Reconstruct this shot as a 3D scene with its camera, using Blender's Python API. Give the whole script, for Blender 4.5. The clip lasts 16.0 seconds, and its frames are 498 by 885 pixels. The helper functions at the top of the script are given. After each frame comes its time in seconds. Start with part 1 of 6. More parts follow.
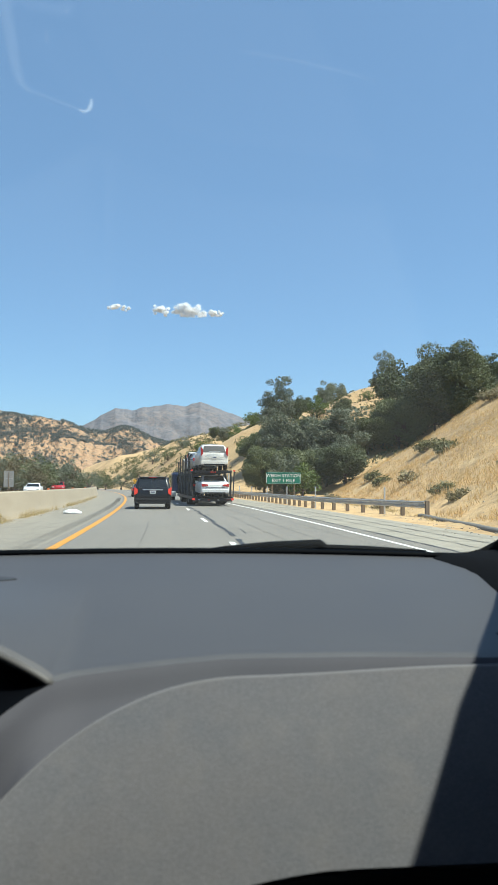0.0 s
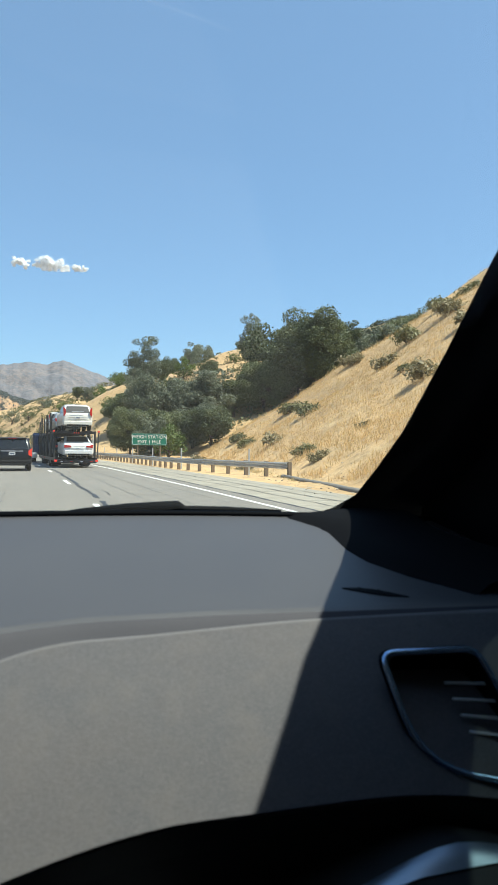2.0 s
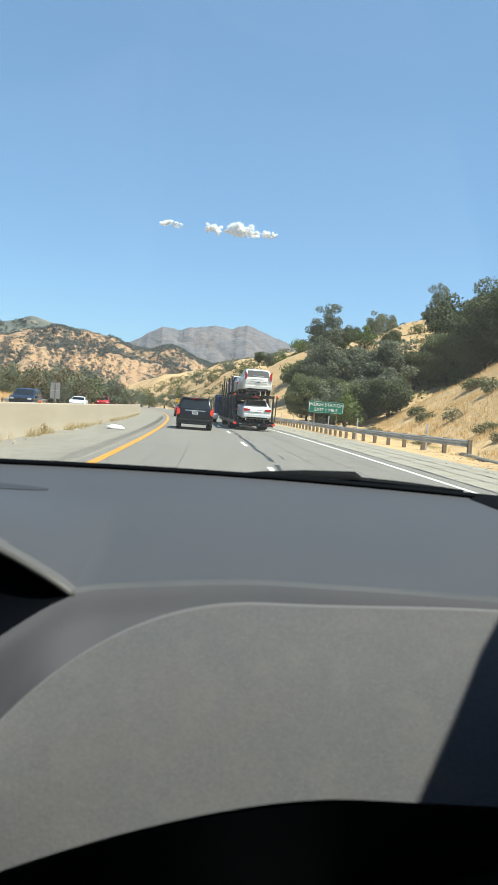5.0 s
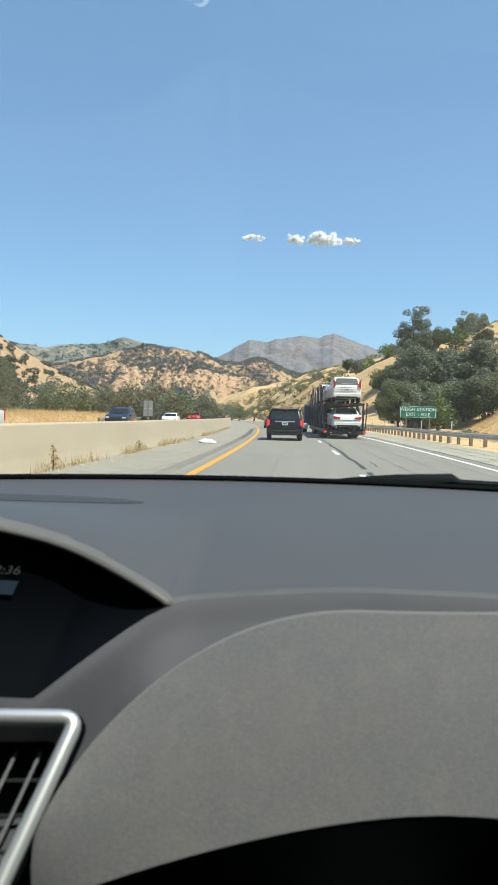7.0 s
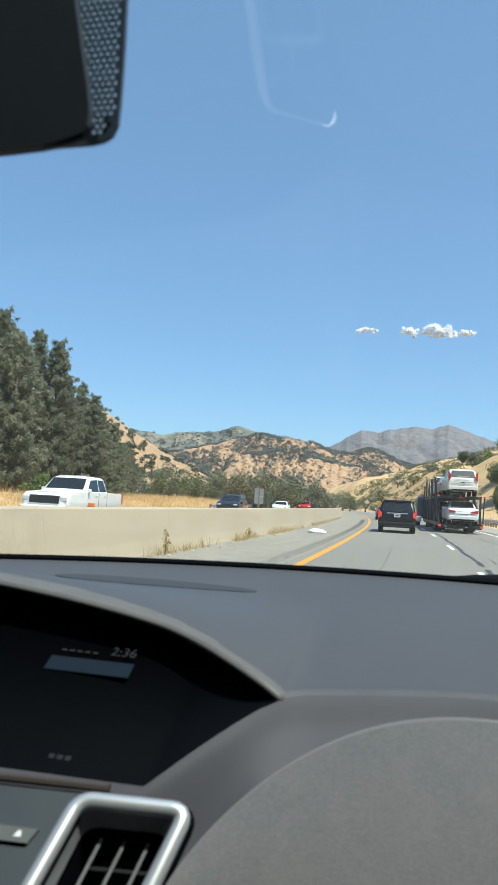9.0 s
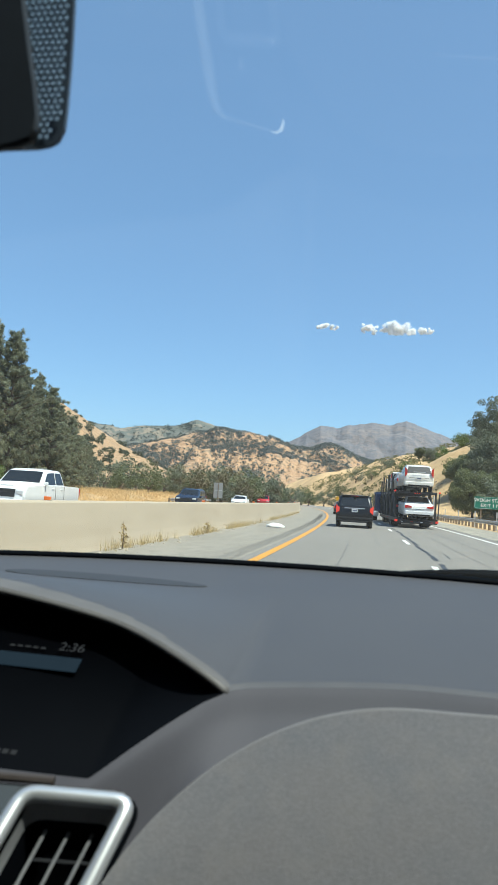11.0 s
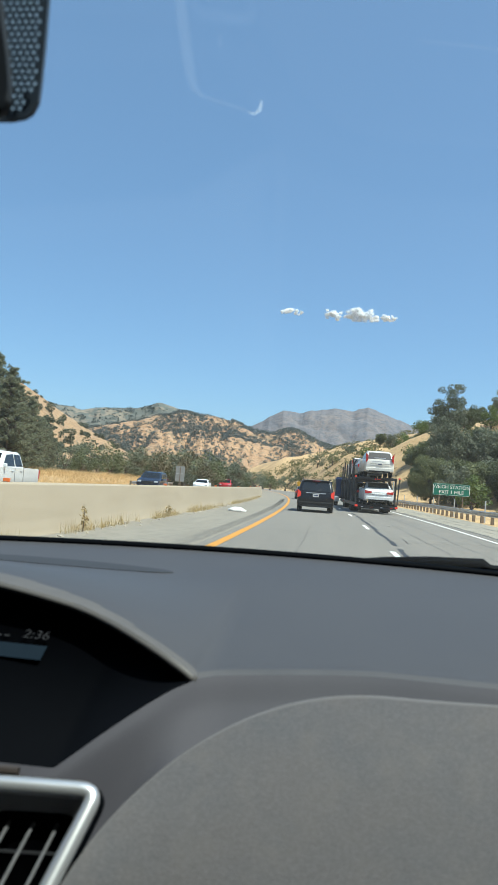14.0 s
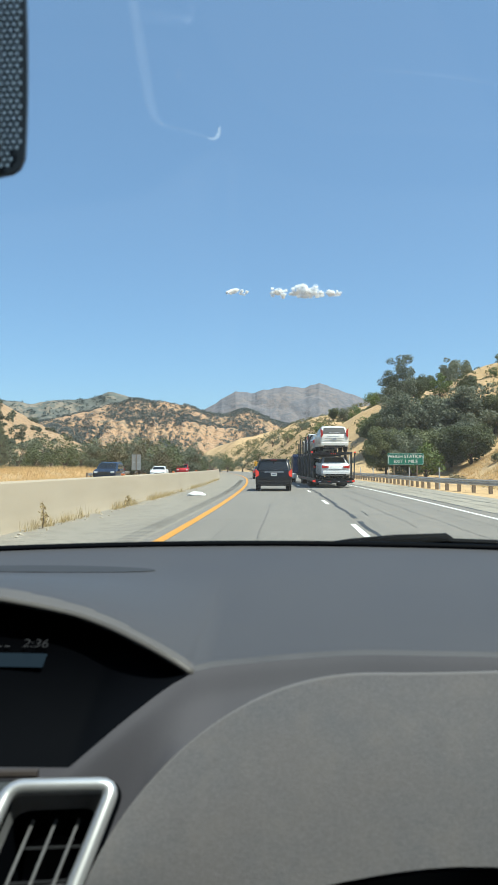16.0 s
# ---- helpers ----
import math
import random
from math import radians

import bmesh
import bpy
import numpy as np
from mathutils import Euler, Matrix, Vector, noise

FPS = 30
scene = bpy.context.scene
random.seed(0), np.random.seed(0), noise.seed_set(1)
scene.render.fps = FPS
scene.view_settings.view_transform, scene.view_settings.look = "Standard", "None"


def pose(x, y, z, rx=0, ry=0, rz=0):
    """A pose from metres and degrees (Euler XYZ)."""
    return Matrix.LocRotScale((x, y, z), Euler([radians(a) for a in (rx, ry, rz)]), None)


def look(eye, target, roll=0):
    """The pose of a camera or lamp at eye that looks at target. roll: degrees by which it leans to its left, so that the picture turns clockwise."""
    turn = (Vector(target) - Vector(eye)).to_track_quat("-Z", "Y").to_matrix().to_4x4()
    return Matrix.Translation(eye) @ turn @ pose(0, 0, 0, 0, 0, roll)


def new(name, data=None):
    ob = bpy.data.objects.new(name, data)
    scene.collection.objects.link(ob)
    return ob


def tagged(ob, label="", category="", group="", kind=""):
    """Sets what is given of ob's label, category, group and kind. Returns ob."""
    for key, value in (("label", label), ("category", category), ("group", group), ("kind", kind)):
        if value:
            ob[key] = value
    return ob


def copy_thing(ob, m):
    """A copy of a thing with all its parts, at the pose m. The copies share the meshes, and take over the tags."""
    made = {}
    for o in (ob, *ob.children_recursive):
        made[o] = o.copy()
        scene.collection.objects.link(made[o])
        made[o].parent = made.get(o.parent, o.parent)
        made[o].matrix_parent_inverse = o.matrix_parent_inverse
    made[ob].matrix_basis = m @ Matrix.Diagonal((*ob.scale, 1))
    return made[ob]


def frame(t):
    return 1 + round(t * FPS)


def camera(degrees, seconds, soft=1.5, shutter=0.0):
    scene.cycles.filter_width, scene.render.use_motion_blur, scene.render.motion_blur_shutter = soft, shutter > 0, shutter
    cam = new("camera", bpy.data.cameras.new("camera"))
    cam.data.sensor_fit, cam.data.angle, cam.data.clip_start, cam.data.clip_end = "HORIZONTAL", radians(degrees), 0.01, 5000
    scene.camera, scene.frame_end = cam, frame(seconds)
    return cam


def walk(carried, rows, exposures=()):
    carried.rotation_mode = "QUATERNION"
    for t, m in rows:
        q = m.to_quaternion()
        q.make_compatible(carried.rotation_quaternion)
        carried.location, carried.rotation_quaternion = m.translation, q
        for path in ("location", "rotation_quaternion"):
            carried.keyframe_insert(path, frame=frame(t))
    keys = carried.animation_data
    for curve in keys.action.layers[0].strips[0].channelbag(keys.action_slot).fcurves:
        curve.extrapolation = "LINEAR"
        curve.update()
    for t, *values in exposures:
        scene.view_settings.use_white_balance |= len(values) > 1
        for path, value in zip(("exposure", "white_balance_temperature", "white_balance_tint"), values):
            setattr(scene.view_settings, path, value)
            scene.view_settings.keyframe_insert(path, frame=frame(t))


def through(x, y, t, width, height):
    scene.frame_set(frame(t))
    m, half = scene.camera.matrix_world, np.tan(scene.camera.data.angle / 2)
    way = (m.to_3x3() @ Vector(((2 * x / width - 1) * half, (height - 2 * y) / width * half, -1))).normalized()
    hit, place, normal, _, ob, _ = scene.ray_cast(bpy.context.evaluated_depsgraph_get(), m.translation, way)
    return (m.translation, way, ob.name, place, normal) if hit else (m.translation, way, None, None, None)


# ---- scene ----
# The place is seen from the front passenger seat; +y is the way the car points, x = 0 the middle of the view, z = 0 the road.
cam = camera(2 * math.degrees(math.atan(441 / 1281.0)), 16.0, soft=1.35)
# the lens is set for the distance, so that the dash close by is soft
cam.data.dof.use_dof, cam.data.dof.focus_distance, cam.data.dof.aperture_fstop = True, 60.0, 17.0
PATH = [  # seconds, x, y, z, tilt, lean, turn
    (0.0, -0.0116, -0.0116, 1.2978, 3.448, 0.472, -5.566),
    (0.5, -0.006, -0.007, 1.2996, 2.692, 1.546, -9.724),
    (1.0, 0.0002, -0.0051, 1.299, 1.862, 1.21, -13.051),
    (1.5, 0.0057, -0.0018, 1.2988, 1.218, 0.562, -14.68),
    (2.0, 0.0038, -0.0055, 1.2976, 0.498, 0.602, -16.151),
    (2.5, -0.0014, -0.0072, 1.2968, -0.118, 1.11, -17.199),
    (3.0, -0.008, 0.002, 1.299, -1.391, 2.236, -14.243),
    (3.5, -0.0062, 0.007, 1.3021, -3.185, 4.033, -8.266),
    (4.0, -0.0042, 0.0066, 1.3022, -2.735, 4.9, -4.426),
    (6.5, 0.0024, 0.0286, 1.2886, -2.469, 1.933, 1.172),
    (7.0, 0.0007, 0.0243, 1.2922, -2.086, 1.48, 4.777),
    (7.5, -0.0022, 0.0199, 1.2948, -0.909, 2.04, 8.574),
    (8.0, -0.0062, 0.0128, 1.2972, 1.567, 2.771, 12.875),
    (10.5, 0.0056, 0.0141, 1.2881, 5.428, 3.248, 14.05),
    (11.0, 0.0104, 0.0006, 1.298, 4.329, 3.475, 10.575),
    (11.5, 0.0116, 0.007, 1.2935, 4.207, 3.517, 8.106),
    (12.0, 0.0137, 0.0077, 1.2914, 3.788, 3.878, 6.406),
    (12.5, 0.0138, 0.0069, 1.2916, 3.619, 4.227, 5.38),
    (13.0, 0.0066, 0.0037, 1.2945, 3.506, 4.211, 4.919),
    (13.5, -0.0001, 0.0073, 1.299, 3.481, 4.034, 6.104),
    (14.0, -0.0002, 0.0066, 1.3009, 3.259, 4.138, 7.526),
    (14.5, 0.0046, 0.0054, 1.305, 1.924, 3.352, 8.557),
    (15.0, -0.0038, -0.0085, 1.3178, 1.034, 1.737, 7.89),
    (15.5, -0.0195, -0.0401, 1.3229, 1.82, 0.021, 6.715),
    (16.0, -0.0202, -0.0433, 1.3217, 1.949, -0.001, 3.9),
]

walk(cam, [(t, pose(x, y, z) @ pose(0, 0, 0, 0, 0, yaw) @ pose(0, 0, 0, 90 + tilt) @ pose(0, 0, 0, 0, 0, lean)) for t, x, y, z, tilt, lean, yaw in PATH], [(0, 0.57, 6150, -4), (1.5, 0.67, 6350, -4), (3.5, 0.72, 6350, -4), (7, 0.62, 6350, -4), (8.2, 0.6, 6150, -5), (10.5, 0.6, 6050, -5), (14, 0.5, 6050, -5), (16, 0.54, 6150, -5)])

# ---------------------------------------------------------------- light
SUN = Vector((0.382, -0.2, 0.902)).normalized()
world = bpy.data.worlds.new("sky")
scene.world = world
world.use_nodes = True
wn = world.node_tree.nodes
sky = wn.new("ShaderNodeTexSky")
sky.sky_type, sky.sun_disc = "NISHITA", False
sky.sun_elevation = math.asin(SUN.z)
sky.sun_rotation = math.atan2(SUN.x, SUN.y)
sky.altitude, sky.air_density, sky.dust_density, sky.ozone_density = 900, 1.0, 2.0, 5.0
wn["Background"].inputs[1].default_value = 0.082
world.node_tree.links.new(sky.outputs[0], wn["Background"].inputs[0])
# the even pale blue of a dry summer haze lies over the whole sky
haze, both = wn.new("ShaderNodeBackground"), wn.new("ShaderNodeAddShader")
haze.inputs[0].default_value, haze.inputs[1].default_value = (0.068, 0.108, 0.172, 1), 1.0
world.node_tree.links.new(wn["Background"].outputs[0], both.inputs[0])
world.node_tree.links.new(haze.outputs[0], both.inputs[1])
world.node_tree.links.new(both.outputs[0], wn["World Output"].inputs[0])
sun_data = bpy.data.lights.new("sun", "SUN")
sun_data.energy, sun_data.angle, sun_data.color = 4.8, radians(0.53), (1.0, 0.94, 0.85)
sun = new("sun", sun_data)
sun.matrix_world = look((0, 0, 300), Vector((0, 0, 300)) - SUN)


# ---------------------------------------------------------------- mesh helpers
def link_bm(name, bm, mat, smooth=False):
    bmesh.ops.recalc_face_normals(bm, faces=bm.faces[:])
    me = bpy.data.meshes.new(name)
    bm.to_mesh(me)
    bm.free()
    me.materials.append(mat)
    if smooth:
        me.shade_smooth()
    return new(name, me)


def raw(name, verts, faces, mat, smooth=True):
    me = bpy.data.meshes.new(name)
    me.from_pydata(verts, [], faces)
    me.materials.append(mat)
    if smooth:
        me.shade_smooth()
    return new(name, me)


def under(ob, parent, label=""):
    ob.parent = parent
    if label:
        ob["label"] = label
    return ob


def part(name, bm, mat, parent, label="", smooth=False):
    return under(link_bm(name, bm, mat, smooth), parent, label)


def thing(name, label, category, group="", kind=""):
    return tagged(new(name), label, category, group, kind)


def box(bm, x0, x1, y0, y1, z0, z1, bevel=0.0, taper=1.0):
    vs = []
    cx, cy = (x0 + x1) / 2, (y0 + y1) / 2
    for z, k in ((z0, 1.0), (z1, taper)):
        for x, y in ((x0, y0), (x1, y0), (x1, y1), (x0, y1)):
            vs.append(bm.verts.new((cx + (x - cx) * k, cy + (y - cy) * k, z)))
    fs = [bm.faces.new([vs[i] for i in q]) for q in ((3, 2, 1, 0), (4, 5, 6, 7), (0, 1, 5, 4), (1, 2, 6, 5), (2, 3, 7, 6), (3, 0, 4, 7))]
    if bevel:
        es = list({e for f in fs for e in f.edges})
        bmesh.ops.bevel(bm, geom=es, offset=bevel, segments=2, affect="EDGES", profile=0.5)
    return bm


def boxed(*a, **k):
    return box(bmesh.new(), *a, **k)


def tube(bm, pts, r, seg=8, closed=False, caps=True, flat=1.0):
    """A tube along points; r one radius or one a point."""
    pts = [Vector(p) for p in pts]
    n = len(pts)
    rs = r if isinstance(r, (list, tuple)) else [r] * n
    rings = []
    for i, p in enumerate(pts):
        a = pts[(i - 1) % n] if closed or i else pts[0]
        b = pts[(i + 1) % n] if closed or i < n - 1 else pts[-1]
        d = (b - a).normalized()
        u = d.cross(Vector((0, 0, 1)))
        if u.length < 0.05:
            u = d.cross(Vector((0, 1, 0)))
        u.normalize()
        w = u.cross(d)
        rings.append([bm.verts.new(p + rs[i] * (math.cos(k * 2 * math.pi / seg) * u + flat * math.sin(k * 2 * math.pi / seg) * w)) for k in range(seg)])
    for i in range(n if closed else n - 1):
        A, B = rings[i], rings[(i + 1) % n]
        for k in range(seg):
            bm.faces.new((A[k], A[(k + 1) % seg], B[(k + 1) % seg], B[k]))
    if caps and not closed:
        bm.faces.new(rings[0][::-1])
        bm.faces.new(rings[-1])
    return bm


def sheet(bm, fn, us, vs, flip=False):
    g = [[bm.verts.new(fn(u, v)) for v in vs] for u in us]
    for i in range(len(us) - 1):
        for j in range(len(vs) - 1):
            q = (g[i][j], g[i + 1][j], g[i + 1][j + 1], g[i][j + 1])
            bm.faces.new(q[::-1] if flip else q)
    return g


def plate(bm, pts, depth):
    """A flat polygon pushed through by the vector depth."""
    depth = Vector(depth)
    a = [bm.verts.new(Vector(p)) for p in pts]
    b = [bm.verts.new(Vector(p) + depth) for p in pts]
    n = len(pts)
    bm.faces.new(a[::-1])
    bm.faces.new(b)
    for i in range(n):
        bm.faces.new((a[i], a[(i + 1) % n], b[(i + 1) % n], b[i]))
    return bm


def lin(a, b, n):
    return [a + (b - a) * i / (n - 1) for i in range(n)]


def smooth(a, b, x):
    t = min(1.0, max(0.0, (x - a) / (b - a)))
    return t * t * (3 - 2 * t)


def table(rows, x):
    """Reads a short table with a soft curve between its rows."""
    if x <= rows[0][0]:
        return rows[0][1]
    for (a, p), (b, q) in zip(rows, rows[1:]):
        if x <= b:
            return p + (q - p) * (x - a) / (b - a)
    return rows[-1][1]


# ---------------------------------------------------------------- materials
def material(name, base, rough=0.8, metal=0.0, spots=(), bump=(), spec=0.5, coords="Object", emit=None):
    """spots: (scale, detail, low, high, colour, amount); bump: (scale, strength, distance)."""
    m = bpy.data.materials.new(name)
    m.use_nodes = True
    nt = m.node_tree
    N, L = nt.nodes, nt.links
    b = N["Principled BSDF"]
    b.inputs["Roughness"].default_value, b.inputs["Metallic"].default_value = rough, metal
    b.inputs["Specular IOR Level"].default_value = spec
    b.inputs["Base Color"].default_value = (*base, 1)
    co = N.new("ShaderNodeTexCoord").outputs[coords]
    last = None
    for scale, detail, low, high, colour, amount in spots:
        mp = N.new("ShaderNodeMapping")
        mp.inputs["Scale"].default_value = scale if isinstance(scale, tuple) else (scale,) * 3
        L.new(co, mp.inputs[0])
        nz = N.new("ShaderNodeTexNoise")
        nz.inputs["Scale"].default_value, nz.inputs["Detail"].default_value, nz.inputs["Roughness"].default_value = 1.0, detail, 0.6
        L.new(mp.outputs[0], nz.inputs[0])
        rp = N.new("ShaderNodeMapRange")
        rp.inputs[1].default_value, rp.inputs[2].default_value, rp.inputs[4].default_value = low, high, amount
        L.new(nz.outputs[0], rp.inputs[0])
        mx = N.new("ShaderNodeMix")
        mx.data_type = "RGBA"
        mx.inputs["A"].default_value = (*base, 1)
        mx.inputs["B"].default_value = (*colour, 1)
        L.new(rp.outputs[0], mx.inputs["Factor"])
        if last:
            L.new(last, mx.inputs["A"])
        last = mx.outputs["Result"]
    if last:
        L.new(last, b.inputs["Base Color"])
    nrm = None
    for scale, strength, distance in bump:
        nz = N.new("ShaderNodeTexNoise")
        nz.inputs["Scale"].default_value, nz.inputs["Detail"].default_value = scale, 3
        L.new(co, nz.inputs[0])
        bp = N.new("ShaderNodeBump")
        bp.inputs["Strength"].default_value, bp.inputs["Distance"].default_value = strength, distance
        L.new(nz.outputs[0], bp.inputs["Height"])
        if nrm:
            L.new(nrm, bp.inputs["Normal"])
        nrm = bp.outputs[0]
    if nrm:
        L.new(nrm, b.inputs["Normal"])
    if emit:
        b.inputs["Emission Color"].default_value, b.inputs["Emission Strength"].default_value = (*emit[0], 1), emit[1]
    return m


def leaf_material(name, dark, light, through=0.25):
    m = bpy.data.materials.new(name)
    m.use_nodes = True
    N, L = m.node_tree.nodes, m.node_tree.links
    b = N["Principled BSDF"]
    b.inputs["Roughness"].default_value = 0.6
    geo = N.new("ShaderNodeNewGeometry")
    oi = N.new("ShaderNodeObjectInfo")
    rp = N.new("ShaderNodeValToRGB")
    rp.color_ramp.elements[0].color, rp.color_ramp.elements[1].color = (*dark, 1), (*light, 1)
    ad = N.new("ShaderNodeMath")
    ad.operation = "MULTIPLY_ADD"
    ad.inputs[1].default_value = 0.45
    L.new(oi.outputs["Random"], ad.inputs[0])
    sc = N.new("ShaderNodeMath")
    sc.operation = "MULTIPLY"
    sc.inputs[1].default_value = 0.6
    L.new(geo.outputs["Random Per Island"], sc.inputs[0])
    L.new(sc.outputs[0], ad.inputs[2])
    L.new(ad.outputs[0], rp.inputs[0])
    L.new(rp.outputs[0], b.inputs["Base Color"])
    tr = N.new("ShaderNodeBsdfTranslucent")
    L.new(rp.outputs[0], tr.inputs[0])
    mx = N.new("ShaderNodeMixShader")
    mx.inputs[0].default_value = through
    L.new(b.outputs[0], mx.inputs[1])
    L.new(tr.outputs[0], mx.inputs[2])
    L.new(mx.outputs[0], N["Material Output"].inputs[0])
    return m


ASPHALT = material("worn_asphalt", (0.202, 0.184, 0.160), 0.9, spots=[((0.7, 0.04, 1), 5, 0.42, 0.72, (0.144, 0.132, 0.118), 0.85), ((1.6, 0.35, 1), 4, 0.5, 0.7, (0.244, 0.219, 0.187), 0.6), (3.5, 6, 0.47, 0.62, (0.148, 0.137, 0.120), 0.6), (9, 5, 0.45, 0.62, (0.118, 0.11, 0.098), 0.65), (26, 4, 0.48, 0.64, (0.305, 0.278, 0.238), 0.7), (60, 3, 0.5, 0.66, (0.10, 0.094, 0.084), 0.6)], bump=[(60, 0.5, 0.01), (8, 0.3, 0.02)])
SHOULDER = material("pale_shoulder_paving", (0.296, 0.270, 0.217), 0.95, spots=[(0.5, 5, 0.45, 0.7, (0.209, 0.187, 0.148), 0.8), (6, 5, 0.45, 0.7, (0.365, 0.331, 0.270), 0.6), (30, 2, 0.5, 0.7, (0.174, 0.157, 0.131), 0.5)], bump=[(25, 0.6, 0.02)])
LINE_W = material("white_road_paint", (0.72, 0.71, 0.67), 0.7, spots=[(9, 5, 0.55, 0.75, (0.3, 0.3, 0.29), 0.7)])
LINE_Y = material("yellow_road_paint", (0.539, 0.244, 0.026), 0.7, spots=[(6, 5, 0.52, 0.75, (0.348, 0.209, 0.070), 0.7)])
TAR = material("tar_crack_filler", (0.03, 0.03, 0.03), 0.6, spots=[(8, 3, 0.5, 0.7, (0.07, 0.07, 0.068), 0.7)])
CONCRETE = material("sunlit_barrier_concrete", (0.392, 0.334, 0.252), 0.9, spots=[((0.25, 0.25, 1.5), 5, 0.45, 0.75, (0.320, 0.268, 0.196), 0.8), ((3, 0.8, 0.4), 4, 0.6, 0.78, (0.244, 0.204, 0.157), 0.35), (14, 4, 0.45, 0.7, (0.435, 0.392, 0.313), 0.4)], bump=[(30, 0.3, 0.01)])
EARTH = material("dry_grass_ground", (0.54, 0.36, 0.175), 1.0, spots=[(0.05, 6, 0.42, 0.65, (0.28, 0.175, 0.08), 0.85), (0.5, 5, 0.5, 0.72, (0.47, 0.34, 0.185), 0.7), (1.6, 5, 0.5, 0.68, (0.22, 0.145, 0.07), 0.75), (9, 3, 0.5, 0.7, (0.5, 0.38, 0.22), 0.5)], bump=[(1.2, 0.7, 0.3), (8, 0.6, 0.06)])
DRYGRASS = leaf_material("dry_grass_blades", (0.52, 0.345, 0.145), (0.80, 0.58, 0.30), 0.4)
WEED = leaf_material("dry_weeds", (0.36, 0.27, 0.12), (0.62, 0.50, 0.27), 0.35)
OAKLEAF = leaf_material("oak_leaves", (0.048, 0.064, 0.028), (0.185, 0.2, 0.085), 0.32)
GREYLEAF = leaf_material("grey_green_leaves", (0.07, 0.085, 0.055), (0.225, 0.24, 0.155), 0.34)
PINELEAF = leaf_material("pine_needles", (0.125, 0.14, 0.09), (0.34, 0.355, 0.235), 0.6)
SHRUBLEAF = leaf_material("sage_shrub_leaves", (0.085, 0.088, 0.034), (0.24, 0.22, 0.095), 0.3)
DRYSHRUB = leaf_material("dry_shrub_twigs", (0.15, 0.125, 0.065), (0.34, 0.285, 0.15), 0.3)
RUSTLEAF = leaf_material("rusty_olive_leaves", (0.075, 0.062, 0.03), (0.19, 0.155, 0.08), 0.28)
BRIGHTLEAF = leaf_material("bright_green_leaves", (0.05, 0.085, 0.015), (0.15, 0.19, 0.04))
BARK = material("grey_brown_bark", (0.13, 0.10, 0.075), 0.95, spots=[((6, 6, 1.2), 4, 0.4, 0.7, (0.06, 0.045, 0.035), 0.9)], bump=[(14, 0.8, 0.05)])
STEEL = material("galvanised_steel", (0.52, 0.53, 0.54), 0.5, 0.25, spots=[(3, 4, 0.45, 0.7, (0.3, 0.31, 0.32), 0.7)])
POSTWOOD = material("weathered_post_wood", (0.22, 0.17, 0.12), 0.95, spots=[((12, 12, 1.5), 4, 0.4, 0.7, (0.12, 0.09, 0.065), 0.8)])


GROOVE = material("worn_groove_asphalt", (0.15, 0.138, 0.12), 0.9, spots=[(10, 3, 0.4, 0.7, (0.2, 0.184, 0.158), 0.7)])


def hill_material(name, grass, grass2, bush, scale, amount, low=0.5):
    return material(name, grass, 1.0, spots=[(scale * 0.3, 5, 0.4, 0.7, grass2, 0.8), (scale, 7, low, low + 0.07, bush, amount), (scale * 4, 5, low + 0.05, low + 0.1, bush, amount)], bump=[(scale * 1.5, 0.8, 12)])


# ---------------------------------------------------------------- road and ground
def bend(y):
    """Sideways drift of the road, which bears gently left."""
    return -0.00052 * y * y if y < 240 else -29.952 - 0.2496 * (y - 240)


def toe(y):
    return 7.6 + 0.125 * max(y, 8)


def ground_z(x, y):
    u = x - bend(y) if y > 0 else x
    z = -0.06
    d = x - toe(y)
    if d > 0 and y < 140:
        k = 1 - smooth(78 + 0.15 * d, 118 + 0.2 * d, y)
        n = noise.noise((x * 0.11, y * 0.07, 1.7)) * 1.1 + noise.noise((x * 0.4, y * 0.3, 5.0)) * 0.35
        z += k * (0.65 * d + min(1, d / 8) * n) * (1 if d < 70 else 70 / d)
    # far slope that rises on the outside of the bend
    s = smooth(85, 150, y) * (1 - smooth(420, 700, y))
    if s > 0 and u > 10:
        e = u - 10
        rough = noise.noise((x * 0.035, y * 0.03, 8)) * 4.0 + abs(noise.noise((u * 0.02, y * 0.07, 3))) * 5.0 + noise.noise((x * 0.15, y * 0.15, 6)) * 0.9
        z += s * max(0, 27 * (1 - math.exp(-e * 0.80 / 27)) + rough * min(1, e / 18))
    # verge beyond the far carriageway
    if u < -19:
        z += 0.9 * smooth(19, 25, -u) + 0.35 * noise.noise((x * 0.15, y * 0.1, 3)) - 5.0 * smooth(40, 110, -u)
    if y > 300:
        z -= 6 * smooth(300, 900, y)
    return z


def spaced(near, step, far, grow):
    out, v, s = [], 0.0, step
    while v < far:
        out.append(v)
        if v > near:
            s *= grow
        v += s
    return out + [far]


gx = [-v for v in spaced(40, 2.0, 4600, 1.16)][:0:-1] + spaced(70, 1.4, 4600, 1.16)
gy = [-v for v in spaced(20, 4.0, 1500, 1.5)][:0:-1] + spaced(140, 1.6, 4800, 1.1)
gv = [(x, y, ground_z(x, y)) for y in gy for x in gx]
gw = len(gx)
gf = [(j * gw + i, j * gw + i + 1, (j + 1) * gw + i + 1, (j + 1) * gw + i) for j in range(len(gy) - 1) for i in range(gw - 1)]
tagged(raw("ground", gv, gf, EARTH), "dry golden grassland and bare earth beside the road", "ground", kind="structure")


